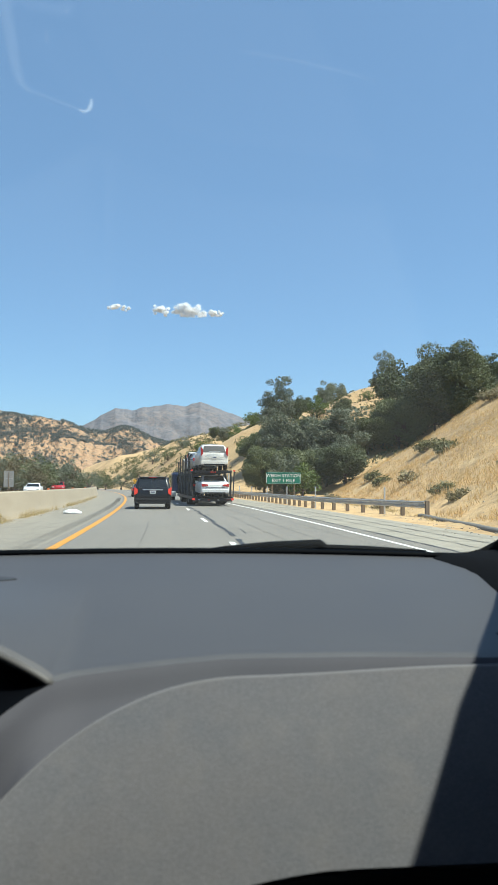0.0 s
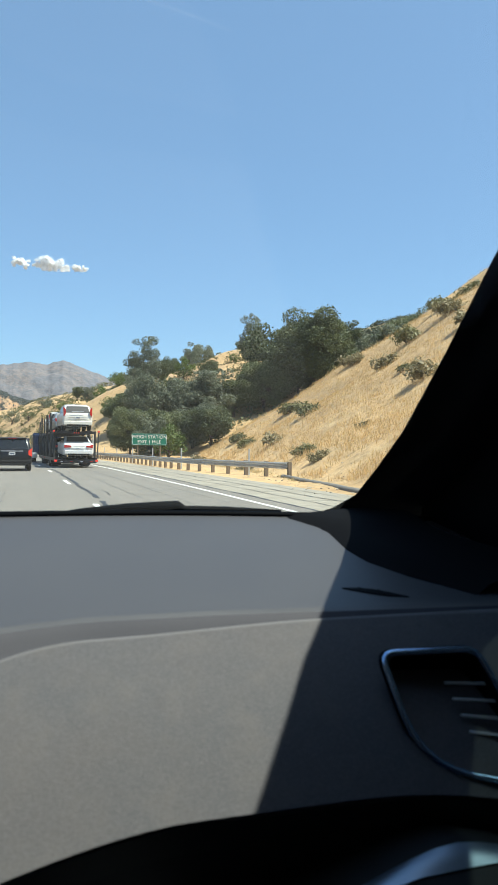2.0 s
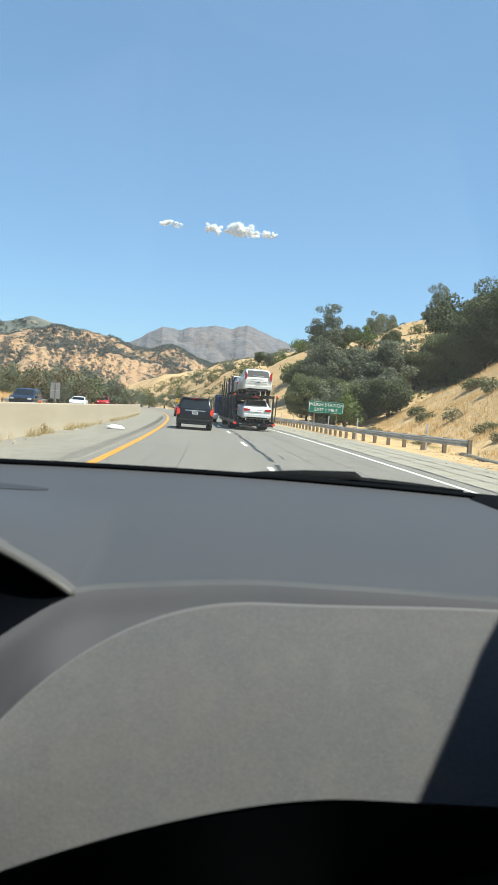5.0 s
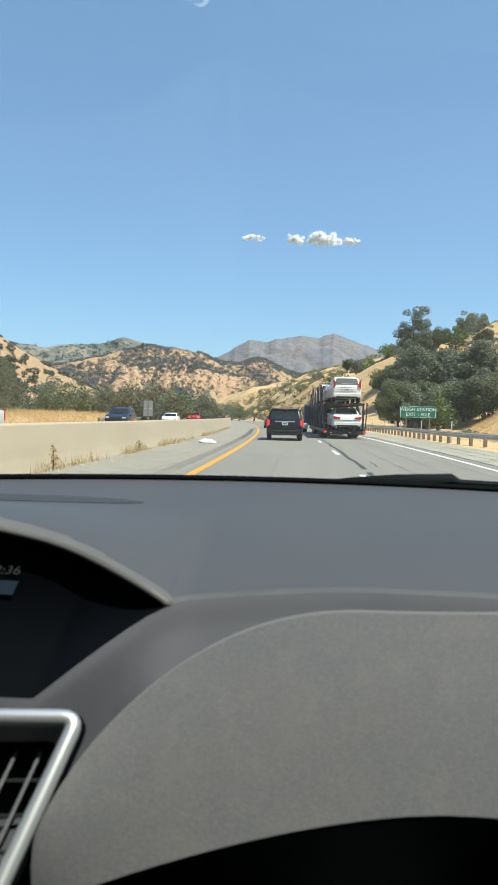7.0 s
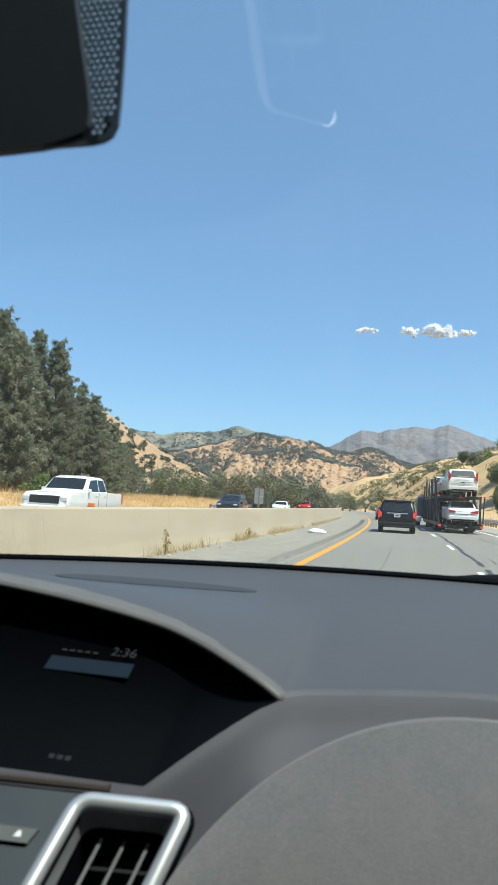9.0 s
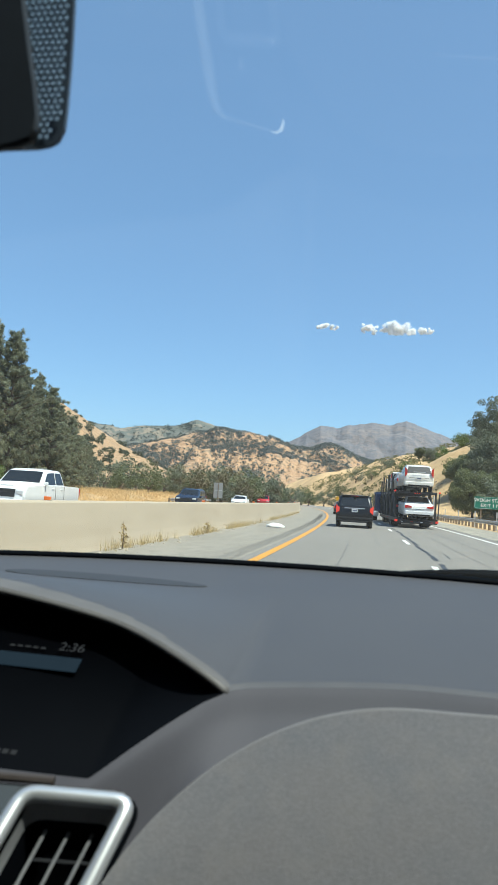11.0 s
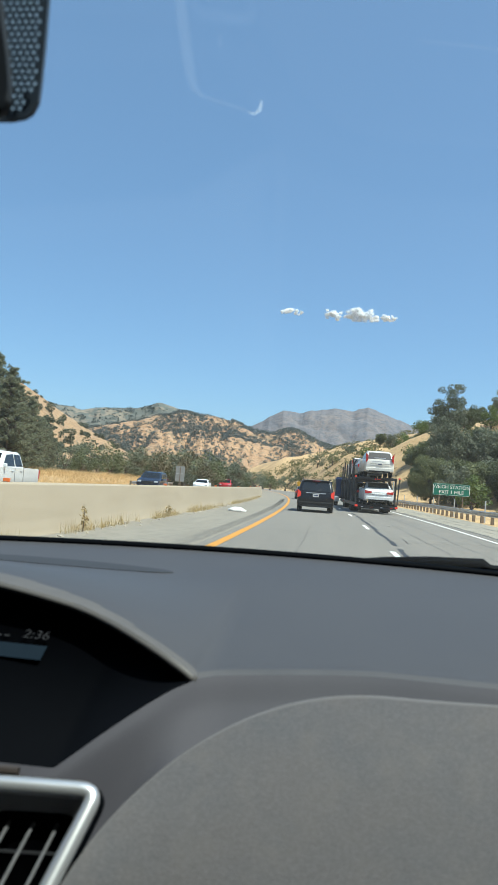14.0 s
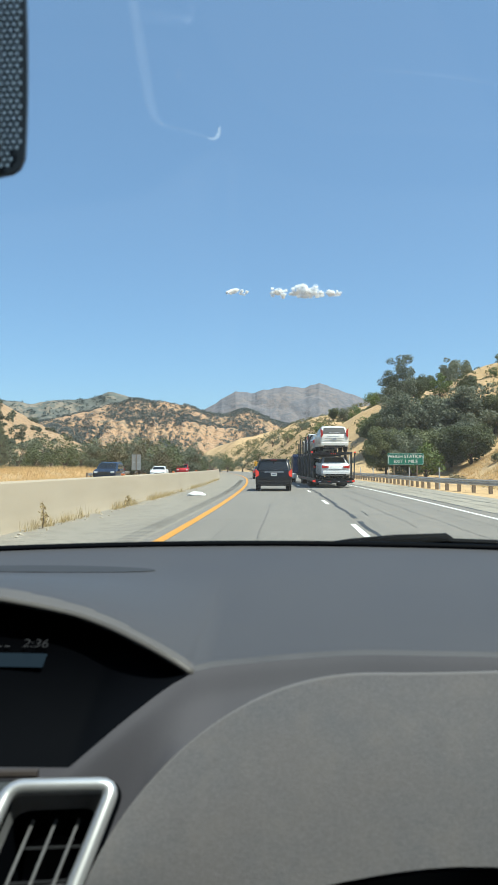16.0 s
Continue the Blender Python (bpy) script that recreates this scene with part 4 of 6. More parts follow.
tagged(link_bm("side_window", plate(bmesh.new(), [(0.765, 0.03, 1.08), (0.765, 1.30, 1.08), (0.73, 1.0, 1.5), (0.62, 0.5, 1.74), (0.62, 0.03, 1.76)], (0.004, 0, 0)), m), "unseen side window of the passenger door, tinted to cut light", "window", kind="structure")

# mirror mount with a dotted glass border
mirror = thing("mirror_mount", "dark mirror housing on the windscreen with dotted border", "mirror")
FRIT = material("blue_black_frit", (0.055, 0.08, 0.12), 0.5)
# pale blue discs paint the sky that shows through gaps in the border
DOT = leaf_material("painted_frit_gap", (0.33, 0.48, 0.72), (0.38, 0.54, 0.78), 0.1)
HOUSING = material("slate_housing_plastic", (0.025, 0.033, 0.048), 0.55, spots=[(30, 3, 0.4, 0.7, (0.02, 0.027, 0.04), 0.6)])


def rounded(x0, x1, z0, z1, r, n=6, y=0.0):
    """A rectangle with rounded corners, as a loop in an upright plane."""
    out = []
    for cx, cz, a in ((x1 - r, z0 + r, -90), (x1 - r, z1 - r, 0), (x0 + r, z1 - r, 90), (x0 + r, z0 + r, 180)):
        for k in range(n + 1):
            t = radians(a + 90 * k / n)
            out.append((cx + r * math.cos(t), y, cz + r * math.sin(t)))
    return out


bm = bmesh.new()
border = [(-0.60, 1.557), (-0.262, 1.5590), (-0.251, 1.5608), (-0.2445, 1.5645), (-0.240, 1.573), (-0.2385, 1.589), (-0.237, 1.616), (-0.236, 1.643), (-0.2355, 1.67), (-0.236, 1.86), (-0.60, 1.86)]
plate(bm, [(x, 0.505 - 0.10 * (z - 1.57), z) for x, z in border], (0, 0.004, 0))
part("frit_border", bm, FRIT, mirror, "blue-black glass border")
bm = bmesh.new()
for r in range(46):
    for c in range(9):
        z = 1.567 + r * 0.0045
        x = -0.2425 + 0.03 * (z - 1.589) - c * 0.0052 - (0.0026 if r % 2 else 0)
        if x > -0.262 - 0.18 * (z - 1.578) and not (z < 1.576 and x > -0.249):
            cy = 0.5035 - 0.10 * (z - 1.57)
            v = [bm.verts.new((x + 0.0018 * math.cos(k * math.pi / 3), cy, z + 0.0018 * math.sin(k * math.pi / 3))) for k in range(6)]
            bm.faces.new(v)
part("frit_dots", bm, DOT, mirror, "rows of small pale dots")["kind"] = "stuff"
bm = bmesh.new()
outline = [(-0.60, 1.549), (-0.3326, 1.5515), (-0.2983, 1.553), (-0.273, 1.5548), (-0.2605, 1.5588), (-0.2565, 1.567), (-0.2572, 1.578), (-0.2605, 1.6008), (-0.265, 1.6238), (-0.269, 1.6468), (-0.273, 1.67), (-0.306, 1.86), (-0.60, 1.86)]
plate(bm, [(x, 0.500 - 0.10 * (z - 1.57), z) for x, z in outline], (0, -0.009, 0))
bmesh.ops.bevel(bm, geom=bm.edges[:], offset=0.003, segments=2, affect="EDGES", profile=0.5)
part("housing", bm, HOUSING, mirror, "smooth dark plastic housing", smooth=False)
mirror.matrix_basis = pose(-0.002, 0, 1.297 * (1 - 0.83) + 0.001) @ Matrix.Diagonal((0.83, 0.83, 0.83, 1))

# ---------------------------------------------------------------- trees and scrub
def leaf_cloud(name, clumps, per, size, mat, rng, flat=1.0, long=1.0, shell=0.55, up=0.35):
    """Many small leaf faces gathered in clumps: (centre, radius)."""
    vs, fs = [], []
    for c, r in clumps:
        m = max(6, int(per * r * r))
        d = rng.normal(size=(m, 3))
        d /= np.linalg.norm(d, axis=1)[:, None]
        rad = r * (shell + (1 - shell) * rng.random(m)) * (0.8 + 0.35 * rng.random(m))
        p = np.array(c) + d * rad[:, None] * np.array((1, 1, flat))
        nrm = d * 0.6 + rng.normal(size=(m, 3)) * 0.7 + np.array((0, 0, up))
        nrm /= np.linalg.norm(nrm, axis=1)[:, None]
        a = np.cross(nrm, rng.normal(size=(m, 3)))
        a /= np.linalg.norm(a, axis=1)[:, None]
        b = np.cross(nrm, a)
        s = size * (0.6 + 0.8 * rng.random(m))[:, None]
        for q0, q1, q2, q3 in zip(p - a * s * long, p - b * s * 0.6, p + a * s * long, p + b * s * 0.6):
            k = len(vs)
            vs += [tuple(q0), tuple(q1), tuple(q2), tuple(q3)]
            fs.append((k, k + 1, k + 2, k + 3))
    return raw(name, vs, fs, mat, smooth=False)


def limbs(bm, base, ends, r, rng):
    for e in ends:
        e = Vector(e)
        b = Vector(base)
        mid = b.lerp(e, 0.5) + Vector(rng.normal(size=3) * 0.12 * (e - b).length) * 0.6
        tube(bm, [b, b.lerp(mid, 0.6), mid, e], [r, r * 0.75, r * 0.5, r * 0.15], 5, caps=False)


def oak(label, seed, h=9.0, w=5.0, mat=None, n=58, per=165, size=0.175, category="oak tree", trunk_h=0.2, group="roadside trees"):
    rng = np.random.default_rng(seed)
    t = thing("oak_tree", label, category, group)
    clumps = []
    lean = 0.25 * rng.normal(size=2)
    for i in range(n):
        d = rng.normal(size=3)
        d /= np.linalg.norm(d)
        d[2] = d[2] * 0.9 + 0.08
        rr = (0.45 + 0.55 * rng.random() ** 0.6) * (1 + 0.22 * math.sin(3 * math.atan2(d[1], d[0]) + seed))
        c = np.array((0, 0, h * 0.52)) + d * rr * np.array((w * 0.82, w * 0.82, h * 0.45))
        c[:2] += lean * w * (c[2] / h - 0.3)
        clumps.append((c, w * (0.15 + 0.16 * rng.random())))
    under(leaf_cloud("crown", clumps, per, size, mat or OAKLEAF, rng, 0.8, 1.0, 0.72, 0.45), t)
    bm = bmesh.new()
    top = (0.15 * w * (rng.random() - 0.5), 0.1 * w * (rng.random() - 0.5), h * trunk_h)
    tube(bm, [(0, 0, -0.6), (0.05, 0, h * 0.1), top], [0.055 * w + 0.1, 0.05 * w + 0.05, 0.04 * w], 8)
    part("trunk", bm, BARK, t, smooth=True)
    bm = bmesh.new()
    limbs(bm, top, [c for c, r in clumps[::3]], 0.025 * w, rng)
    part("branchwork", bm, BARK, t, smooth=True)
    return t


def pine(label, seed, h=11.0, w=3.6, mat=None, n=120, size=0.055, per=520):
    rng = np.random.default_rng(seed)
    t = thing("pine_tree", label, "pine tree", "pines beyond the oncoming lanes")
    clumps, ends = [], []
    boughs = [(rng.random() * 6.28, h * (0.25 + 0.5 * rng.random())) for _ in range(7)]
    for i in range(n):
        q = (i + rng.random()) / n
        z = h * (0.05 + 0.93 * q)
        rad = w * (1 - q ** 1.6) ** 0.75 * (0.3 + 0.6 * rng.random()) * (0.75 + 0.25 * min(1, q / 0.2)) + 0.2
        a = i * 2.4 + rng.random()
        # a few long upswept boughs break the outline
        for turn, level in boughs:
            if abs(z - level) < 0.09 * h and math.cos(a - turn) > 0.55:
                rad, z = rad * 1.3, z + 0.04 * h
                break
        c = (rad * math.cos(a), rad * math.sin(a), z + 0.22 * rad * (rng.random() - 0.2))
        foot = (0, 0, max(0.6, z - 0.35 * rad))
        for f, k in ((0.45, 0.5), (0.72, 0.42), (1.0, 0.34)):
            p = [foot[j] + (c[j] - foot[j]) * f + 0.12 * rng.normal() for j in range(3)]
            clumps.append((p, k * (0.75 + 0.5 * rng.random()) * (1.0 - 0.3 * q)))
        ends.append((foot, c))
    under(leaf_cloud("crown", clumps, per, size, mat or PINELEAF, rng, 0.8, 2.8, 0.1, 0.6), t)
    bm = bmesh.new()
    tube(bm, [(0, 0, -0.5), (0.05, 0.03, h * 0.4), (0, 0, h * 0.97)], [0.24, 0.16, 0.03], 8)
    part("trunk", bm, BARK, t, smooth=True)
    bm = bmesh.new()
    for b, e in ends:
        tube(bm, [b, ((b[0] + e[0]) / 2, (b[1] + e[1]) / 2, (b[2] + e[2]) / 2 - 0.1), e], [0.06, 0.04, 0.01], 4, caps=False)
    part("branchwork", bm, BARK, t, smooth=True)
    return t


def polar(az, r):
    x, y = r * math.sin(radians(az)), r * math.cos(radians(az))
    return x, y, ground_z(x, y)


def put(ob, x, y, z, turn, s, sz=None):
    ob.matrix_basis = pose(x, y, z - 0.15, 0, 0, turn) @ Matrix.Diagonal((s, s, sz or s, 1))
    return ob


def repeat(ob, x, y, z, turn, s, sz=None):
    return copy_thing(ob, pose(x, y, z - 0.15, 0, 0, turn) @ Matrix.Diagonal((s / ob.scale.x, s / ob.scale.y, (sz or s) / ob.scale.z, 1)))


rng = np.random.default_rng(11)
OAK_A = put(oak("broad dark green oak tree on the roadside slope", 1), *polar(8.6, 96), 20, 0.72)
OAK_B = put(oak("dense dark oak tree above the road bank", 2, 10, 5.4), *polar(18.6, 122), 70, 1.3)
OAK_C = put(oak("grey-green oak with an open crown on the slope", 3, 8.5, 4.6, GREYLEAF, 50, 150, 0.17), *polar(12.6, 104), 10, 0.75)
OAK_E = put(oak("tall broad oak with a full dark crown above the bank", 9, 15, 8.2, OAKLEAF, 130, 120, 0.2), *polar(21.6, 112), 50, 0.84)
OAK_D = put(oak("small bright green tree beside the guardrail", 4, 4.5, 2.8, BRIGHTLEAF, 34, 130, 0.15, "tree"), *polar(9.8, 90), 0, 1.0)
GREY_PINE = put(oak("tall grey-green tree with an open uneven crown", 17, 15, 4.6, GREYLEAF, 80, 130, 0.165, "tree"), *polar(7.8, 128), 0, 0.76)
# woods on the slope: a skyline that climbs with the bearing, thinner and lower towards the road
WOOD_TOP = [(4.5, 4.2), (6.0, 6.2), (7.5, 7.6), (9.0, 7.4), (12.0, 8.2), (15.0, 8.2), (18.0, 9.2), (20.0, 10.2), (25.0, 10.8), (32.0, 10.6)]
for row, (a0, a1, step, near, deep, share) in enumerate(((6.8, 14.0, 1.5, 92, 10, 0.45), (6.2, 28.0, 1.3, 110, 14, 0.76), (6.0, 30.0, 1.6, 138, 22, 0.94), (5.4, 20.0, 1.6, 178, 40, 0.98))):
    az = a0
    while az < a1:
        x, y, z = polar(az, near + deep * rng.random())
        tall = 1.3 + math.hypot(x, y) * math.tan(radians(table(WOOD_TOP, az) * share * (0.86 + 0.2 * rng.random()))) - z
        kind = (OAK_A, OAK_B, OAK_C, OAK_E, OAK_C)[int(5 * rng.random())] if tall > 5.5 else (OAK_C, OAK_A, OAK_D)[int(3 * rng.random())]
        size = {OAK_A: 9.0, OAK_B: 10.0, OAK_C: 8.5, OAK_D: 4.5, OAK_E: 15.0}[kind]
        if tall > 1.5:
            wide = max(0.35, min(1.5, tall / size))
            repeat(kind, x, y, z, rng.random() * 360, wide * (0.9 + 0.25 * rng.random()), wide)
        az += step * (0.7 + 0.6 * rng.random())
for az, r, kind, s in ((3.6, 215, OAK_C, 0.55), (1.8, 190, OAK_D, 0.8), (4.6, 160, OAK_D, 0.9), (2.8, 250, OAK_A, 0.5), (0.6, 240, OAK_C, 0.45), (5.4, 128, OAK_D, 0.8)):
    repeat(kind, *polar(az, r), rng.random() * 360, s)
repeat(GREY_PINE, *polar(16.4, 160), 200, 0.7)

PINE_A = put(pine("dense green roadside pine with drooping boughs", 21), *polar(-29.0, 58), 0, 0.95, 1.12)
PINE_B = put(pine("broad dusty green pine above dry grass", 22, 10, 4.0), *polar(-32.0, 55), 0, 1.0, 1.2)
for az, r, kind, s, sz in ((-22.9, 86, PINE_A, 0.42, 0.5), (-23.6, 80, PINE_B, 0.55, 0.62), (-24.4, 74, PINE_A, 0.75, 0.68), (-25.2, 70, PINE_B, 0.78, 0.68), (-26.0, 66, PINE_A, 0.8, 0.86), (-27.2, 68, PINE_B, 0.9, 0.85), (-25.4, 84, PINE_A, 0.85, 0.9), (-28.2, 66, PINE_A, 0.85, 1.0), (-27.0, 74, PINE_A, 0.85, 1.05), (-30.5, 64, PINE_A, 1.05, 1.3), (-33.2, 58, PINE_A, 1.1, 1.3), (-35.0, 56, PINE_B, 1.2, 1.35), (-36.5, 54, PINE_A, 1.2, 1.3), (-32.5, 68, PINE_B, 1.25, 1.5), (-39, 58, PINE_B, 1.1, 1.2)):
    repeat(kind, *polar(az, r), rng.random() * 360, s, sz)
repeat(OAK_D, *polar(-29.5, 46), 40, 0.5)
repeat(OAK_D, *polar(-27.6, 52), 140, 0.42)

BUSHY = put(oak("low bushy tree beyond the far guardrail", 31, 4.6, 3.2, GREYLEAF, 30, 110, 0.12, "tree", 0.2, "low trees in the valley"), *polar(-12.4, 104), 0, 0.85)
BUSHY_B = put(oak("low dark green tree in the valley", 32, 4.2, 3.0, OAKLEAF, 30, 110, 0.12, "tree", 0.2, "low trees in the valley"), *polar(-15.0, 120), 0, 0.7)
for az, r, kind, s in ((-14.4, 108, BUSHY_B, 0.72), (-13.6, 118, BUSHY, 0.8), (-10.8, 112, BUSHY_B, 0.85), (-9.4, 124, BUSHY, 0.9), (-8.0, 140, BUSHY_B, 0.9), (-6.8, 150, BUSHY, 0.95), (-11.8, 130, BUSHY_B, 1.0), (-10.0, 140, BUSHY, 1.0),
                       (-5.6, 190, BUSHY_B, 1.0), (-4.4, 205, BUSHY, 1.0), (-3.2, 225, BUSHY_B, 1.15), (-2.0, 240, BUSHY, 1.0), (-7.4, 180, BUSHY, 1.1), (-0.8, 210, BUSHY_B, 0.8), (0.4, 225, BUSHY, 0.8), (-6.2, 215, BUSHY_B, 1.2), (-9.0, 185, BUSHY, 1.2), (-16.2, 150, BUSHY, 0.7), (-18.6, 160, BUSHY_B, 0.6), (-13.0, 150, BUSHY_B, 1.1)):
    repeat(kind, *polar(az, r), rng.random() * 360, s * (1.4 if az < -9 else 1.1))
BUSHY_C = put(oak("brown-tinged bushy tree beside the far guardrail", 33, 4.4, 3.3, RUSTLEAF, 34, 110, 0.12, "tree", 0.2, "low trees in the valley"), *polar(-13.2, 106), 0, 1.25)
for az, r, kind, s in ((-11.4, 108, BUSHY_C, 1.1), (-15.4, 112, BUSHY_C, 1.1), (-8.6, 128, BUSHY_C, 1.0), (-10.2, 118, BUSHY_B, 1.35), (-17.0, 108, BUSHY, 1.0), (-18.2, 104, BUSHY_B, 1.1), (-19.2, 112, BUSHY, 1.25), (-20.4, 104, BUSHY_B, 0.95), (-21.6, 108, BUSHY, 1.1), (-16.0, 118, BUSHY_B, 1.2), (-14.0, 126, BUSHY, 1.35)):
    repeat(kind, *polar(az, r), rng.random() * 360, s)


def shrub(label, seed, mat, group):
    r = np.random.default_rng(seed)
    t = thing("shrub", label, "shrub", group)
    cl = []
    for _ in range(34):
        a, q = 6.283 * r.random(), 0.62 * r.random() ** 0.6
        cl.append(((q * math.cos(a), 0.8 * q * math.sin(a), 0.02 + (0.46 - 0.5 * q) * r.random()), 0.14 + 0.13 * r.random()))
    under(leaf_cloud("foliage", cl, 620, 0.042, mat, r, 0.9, 1.6, 0.25, 0.7), t)
    bm = bmesh.new()
    limbs(bm, (0, 0, -0.1), [c for c, q in cl], 0.02, r)
    part("stems", bm, BARK, t)
    return t


SH_A = put(shrub("rounded olive sage shrub on the dry grass bank", 41, SHRUBLEAF, "shrubs on the bank"), 24, 44, ground_z(24, 44), 0, 1.3)
SH_B = put(shrub("brown-grey dry shrub on the grass bank", 42, DRYSHRUB, "shrubs on the bank"), 17, 36, ground_z(17, 36), 0, 1.0)
for x, y, k, s in ((14.4, 38, SH_A, 0.7), (20, 52, SH_A, 1.1), (28, 55, SH_B, 1.3), (33, 60, SH_A, 1.6), (36, 58, SH_B, 1.4), (16.5, 50, SH_B, 0.9), (18, 62, SH_A, 0.9), (25, 70, SH_A, 1.2), (22, 38, SH_B, 1.2), (13.2, 33, SH_B, 0.6), (30, 46, SH_B, 1.1), (40, 66, SH_A, 1.5), (38, 52, SH_A, 1.2), (27, 36, SH_B, 0.8), (15.5, 72, SH_B, 0.9), (20.5, 74, SH_A, 1.0), (34, 75, SH_B, 1.4), (46, 70, SH_A, 1.6), (12.8, 44, SH_B, 0.7)):
    repeat(k, x, y, ground_z(x, y) + 0.06, rng.random() * 360, s * 2.0)


def clump_stuff(name, source, count, lo, hi, mat, seed, label, band=(0.05, 0.95), power=1.0, leaves=9.0, leaf=0.3, gully=0.0):
    """Far trees and scrub scattered over a slope, as one mass of small leafy clumps."""
    vs0, na, nr, open_ground = SLOPES[source]
    r = np.random.default_rng(seed)
    cl = []
    while len(cl) < count:
        q = band[0] + (band[1] - band[0]) * r.random() ** power
        fi, fj = r.random() * (na - 1.01), q * (nr - 1.01)
        i, j = int(fi), int(fj)
        p = np.array(vs0[j * na + i]) * (1 - fi + i) + np.array(vs0[j * na + i + 1]) * (fi - i)
        p = p + (np.array(vs0[(j + 1) * na + i]) - np.array(vs0[j * na + i])) * (fj - j)
        if noise.noise((p[0] * 0.012 + seed, p[1] * 0.012, 0)) + 0.3 * r.normal() < -0.05 + gully * (open_ground[j * na + i] - 0.5):
            continue
        s = lo + (hi - lo) * r.random() ** 1.8
        cl.append(((p[0], p[1], p[2] + s * 0.45), s))
    mean = (lo + hi) / 2
    ob = leaf_cloud(name, cl, leaves / (mean * mean) * 2.2, leaf * mean, mat, r, 0.8, 1.0, 0.6, 0.6)
    return tagged(ob, label, "trees", kind="stuff")


FAR_OAK = leaf_material("far_oak_foliage", (0.045, 0.058, 0.038), (0.115, 0.13, 0.08), 0.3)
# scrub colour made paler and bluer, so distance haze is painted in
FAR_SCRUB = leaf_material("hazed_scrub_foliage", (0.085, 0.102, 0.103), (0.155, 0.175, 0.168), 0.4)
clump_stuff("hill_oaks", "golden_hill", 2300, 0.7, 2.4, FAR_OAK, 51, "round dark oaks dotted over a golden hillside", (0.10, 0.92), 1.6, 60, 0.22, 0.5)
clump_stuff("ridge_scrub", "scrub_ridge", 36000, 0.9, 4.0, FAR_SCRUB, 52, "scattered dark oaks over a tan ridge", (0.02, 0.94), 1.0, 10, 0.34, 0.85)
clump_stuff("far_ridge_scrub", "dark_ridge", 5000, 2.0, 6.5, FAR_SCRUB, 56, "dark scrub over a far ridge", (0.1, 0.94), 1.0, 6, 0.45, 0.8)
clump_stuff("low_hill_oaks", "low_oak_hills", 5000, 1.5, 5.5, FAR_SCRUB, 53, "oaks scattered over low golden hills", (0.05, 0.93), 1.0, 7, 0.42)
clump_stuff("woodland", "wooded_hill", 2600, 2.0, 5.0, FAR_OAK, 54, "dense dark oak woodland on a steep hill", (0.1, 0.93), 0.8, 22, 0.3, 0.5)


def slope_scrub():
    """Scrub over the slope behind the road, as one mass."""
    r = np.random.default_rng(61)
    cl = []
    while len(cl) < 3600:
        y = 95 + 250 * r.random()
        u = 11.5 + 75 * r.random() ** 1.2
        x = u + bend(y)
        if x < toe(y) + 6 and y < 112:
            continue
        if noise.noise((x * 0.06, y * 0.05, 4)) + 0.3 * r.normal() > -0.02:
            cl.append(((x, y, ground_z(x, y) + 0.15), 0.3 + 1.2 * r.random() ** 3))
    ob = leaf_cloud("slope_scrub", cl, 40, 0.2, SHRUBLEAF, r, 0.8)
    tagged(ob, "olive scrub and small bushes on a tan slope", "scrub", kind="stuff")


slope_scrub()


def grass(name, places, lo, hi, blades, spread, mat, seed, label, thick=0.014):
    r = np.random.default_rng(seed)
    vs, fs = [], []
    for x, y, z in places:
        for _ in range(blades):
            a = r.random() * 6.283
            bx, by = x + spread * r.normal(), y + spread * r.normal()
            h = lo + (hi - lo) * r.random()
            w = thick * (0.6 + 0.8 * r.random())
            lx, ly = 0.35 * h * r.normal(), 0.35 * h * r.normal()
            k = len(vs)
            vs += [(bx - w * math.cos(a), by - w * math.sin(a), z - 0.03), (bx + w * math.cos(a), by + w * math.sin(a), z - 0.03), (bx + lx, by + ly, z + h)]
            fs.append((k, k + 1, k + 2))
    return tagged(raw(name, vs, fs, mat, smooth=False), label, "grass", kind="stuff")


r = np.random.default_rng(71)
spots = []
while len(spots) < 17000:
    y = 12 + 80 * r.random() ** 1.3
    x = toe(y) + 0.2 + 42 * r.random() ** 1.6
    if noise.noise((x * 0.35, y * 0.35, 2)) + 0.5 * min(1, (x - toe(y)) / 3) + 0.15 * r.normal() > 0.1:
        spots.append((x, y, ground_z(x, y)))
grass("dry_grass", spots, 0.12, 0.36, 7, 0.2, DRYGRASS, 72, "long dry golden grass covering the bank")
spots = []
while len(spots) < 5200:
    y = 18 + 110 * r.random()
    u = -18.6 - 14 * r.random() ** 1.5
    x = u + bend(y)
    spots.append((x, y, ground_z(x, y)))
grass("verge_grass", spots, 0.25, 0.75, 6, 0.2, DRYGRASS, 73, "tall dry yellow grass on the far verge")
spots = []
for _ in range(260):
    y = 6 + 70 * r.random()
    if noise.noise((y * 0.5, 0, 1)) > -0.1:
        spots.append((-5.56 + bend(y) + 0.12 * r.random(), y, 0.0))
grass("barrier_weeds", spots, 0.06, 0.3, 16, 0.09, WEED, 74, "dry weeds growing along the barrier foot", 0.006)
spots = [(-5.52 + bend(y) + 0.1 * r.random(), y, 0.0) for c in (18.2, 22.8, 24.1, 29.5, 31.0) for y in c + 0.35 * r.normal(size=9)]
grass("dry_weed_clumps", spots, 0.08, 0.4, 10, 0.07, WEED, 76, "straw-coloured weed clumps at the barrier foot", 0.007)
spots = [(8.2 + 0.9 * r.random() + 0.09 * y + 0.6 * r.normal() * 0.5, y, -0.04) for y in 12 + 60 * r.random(700)]
grass("shoulder_weeds", spots, 0.03, 0.16, 8, 0.12, WEED, 75, "sparse dry weeds along the shoulder edge")


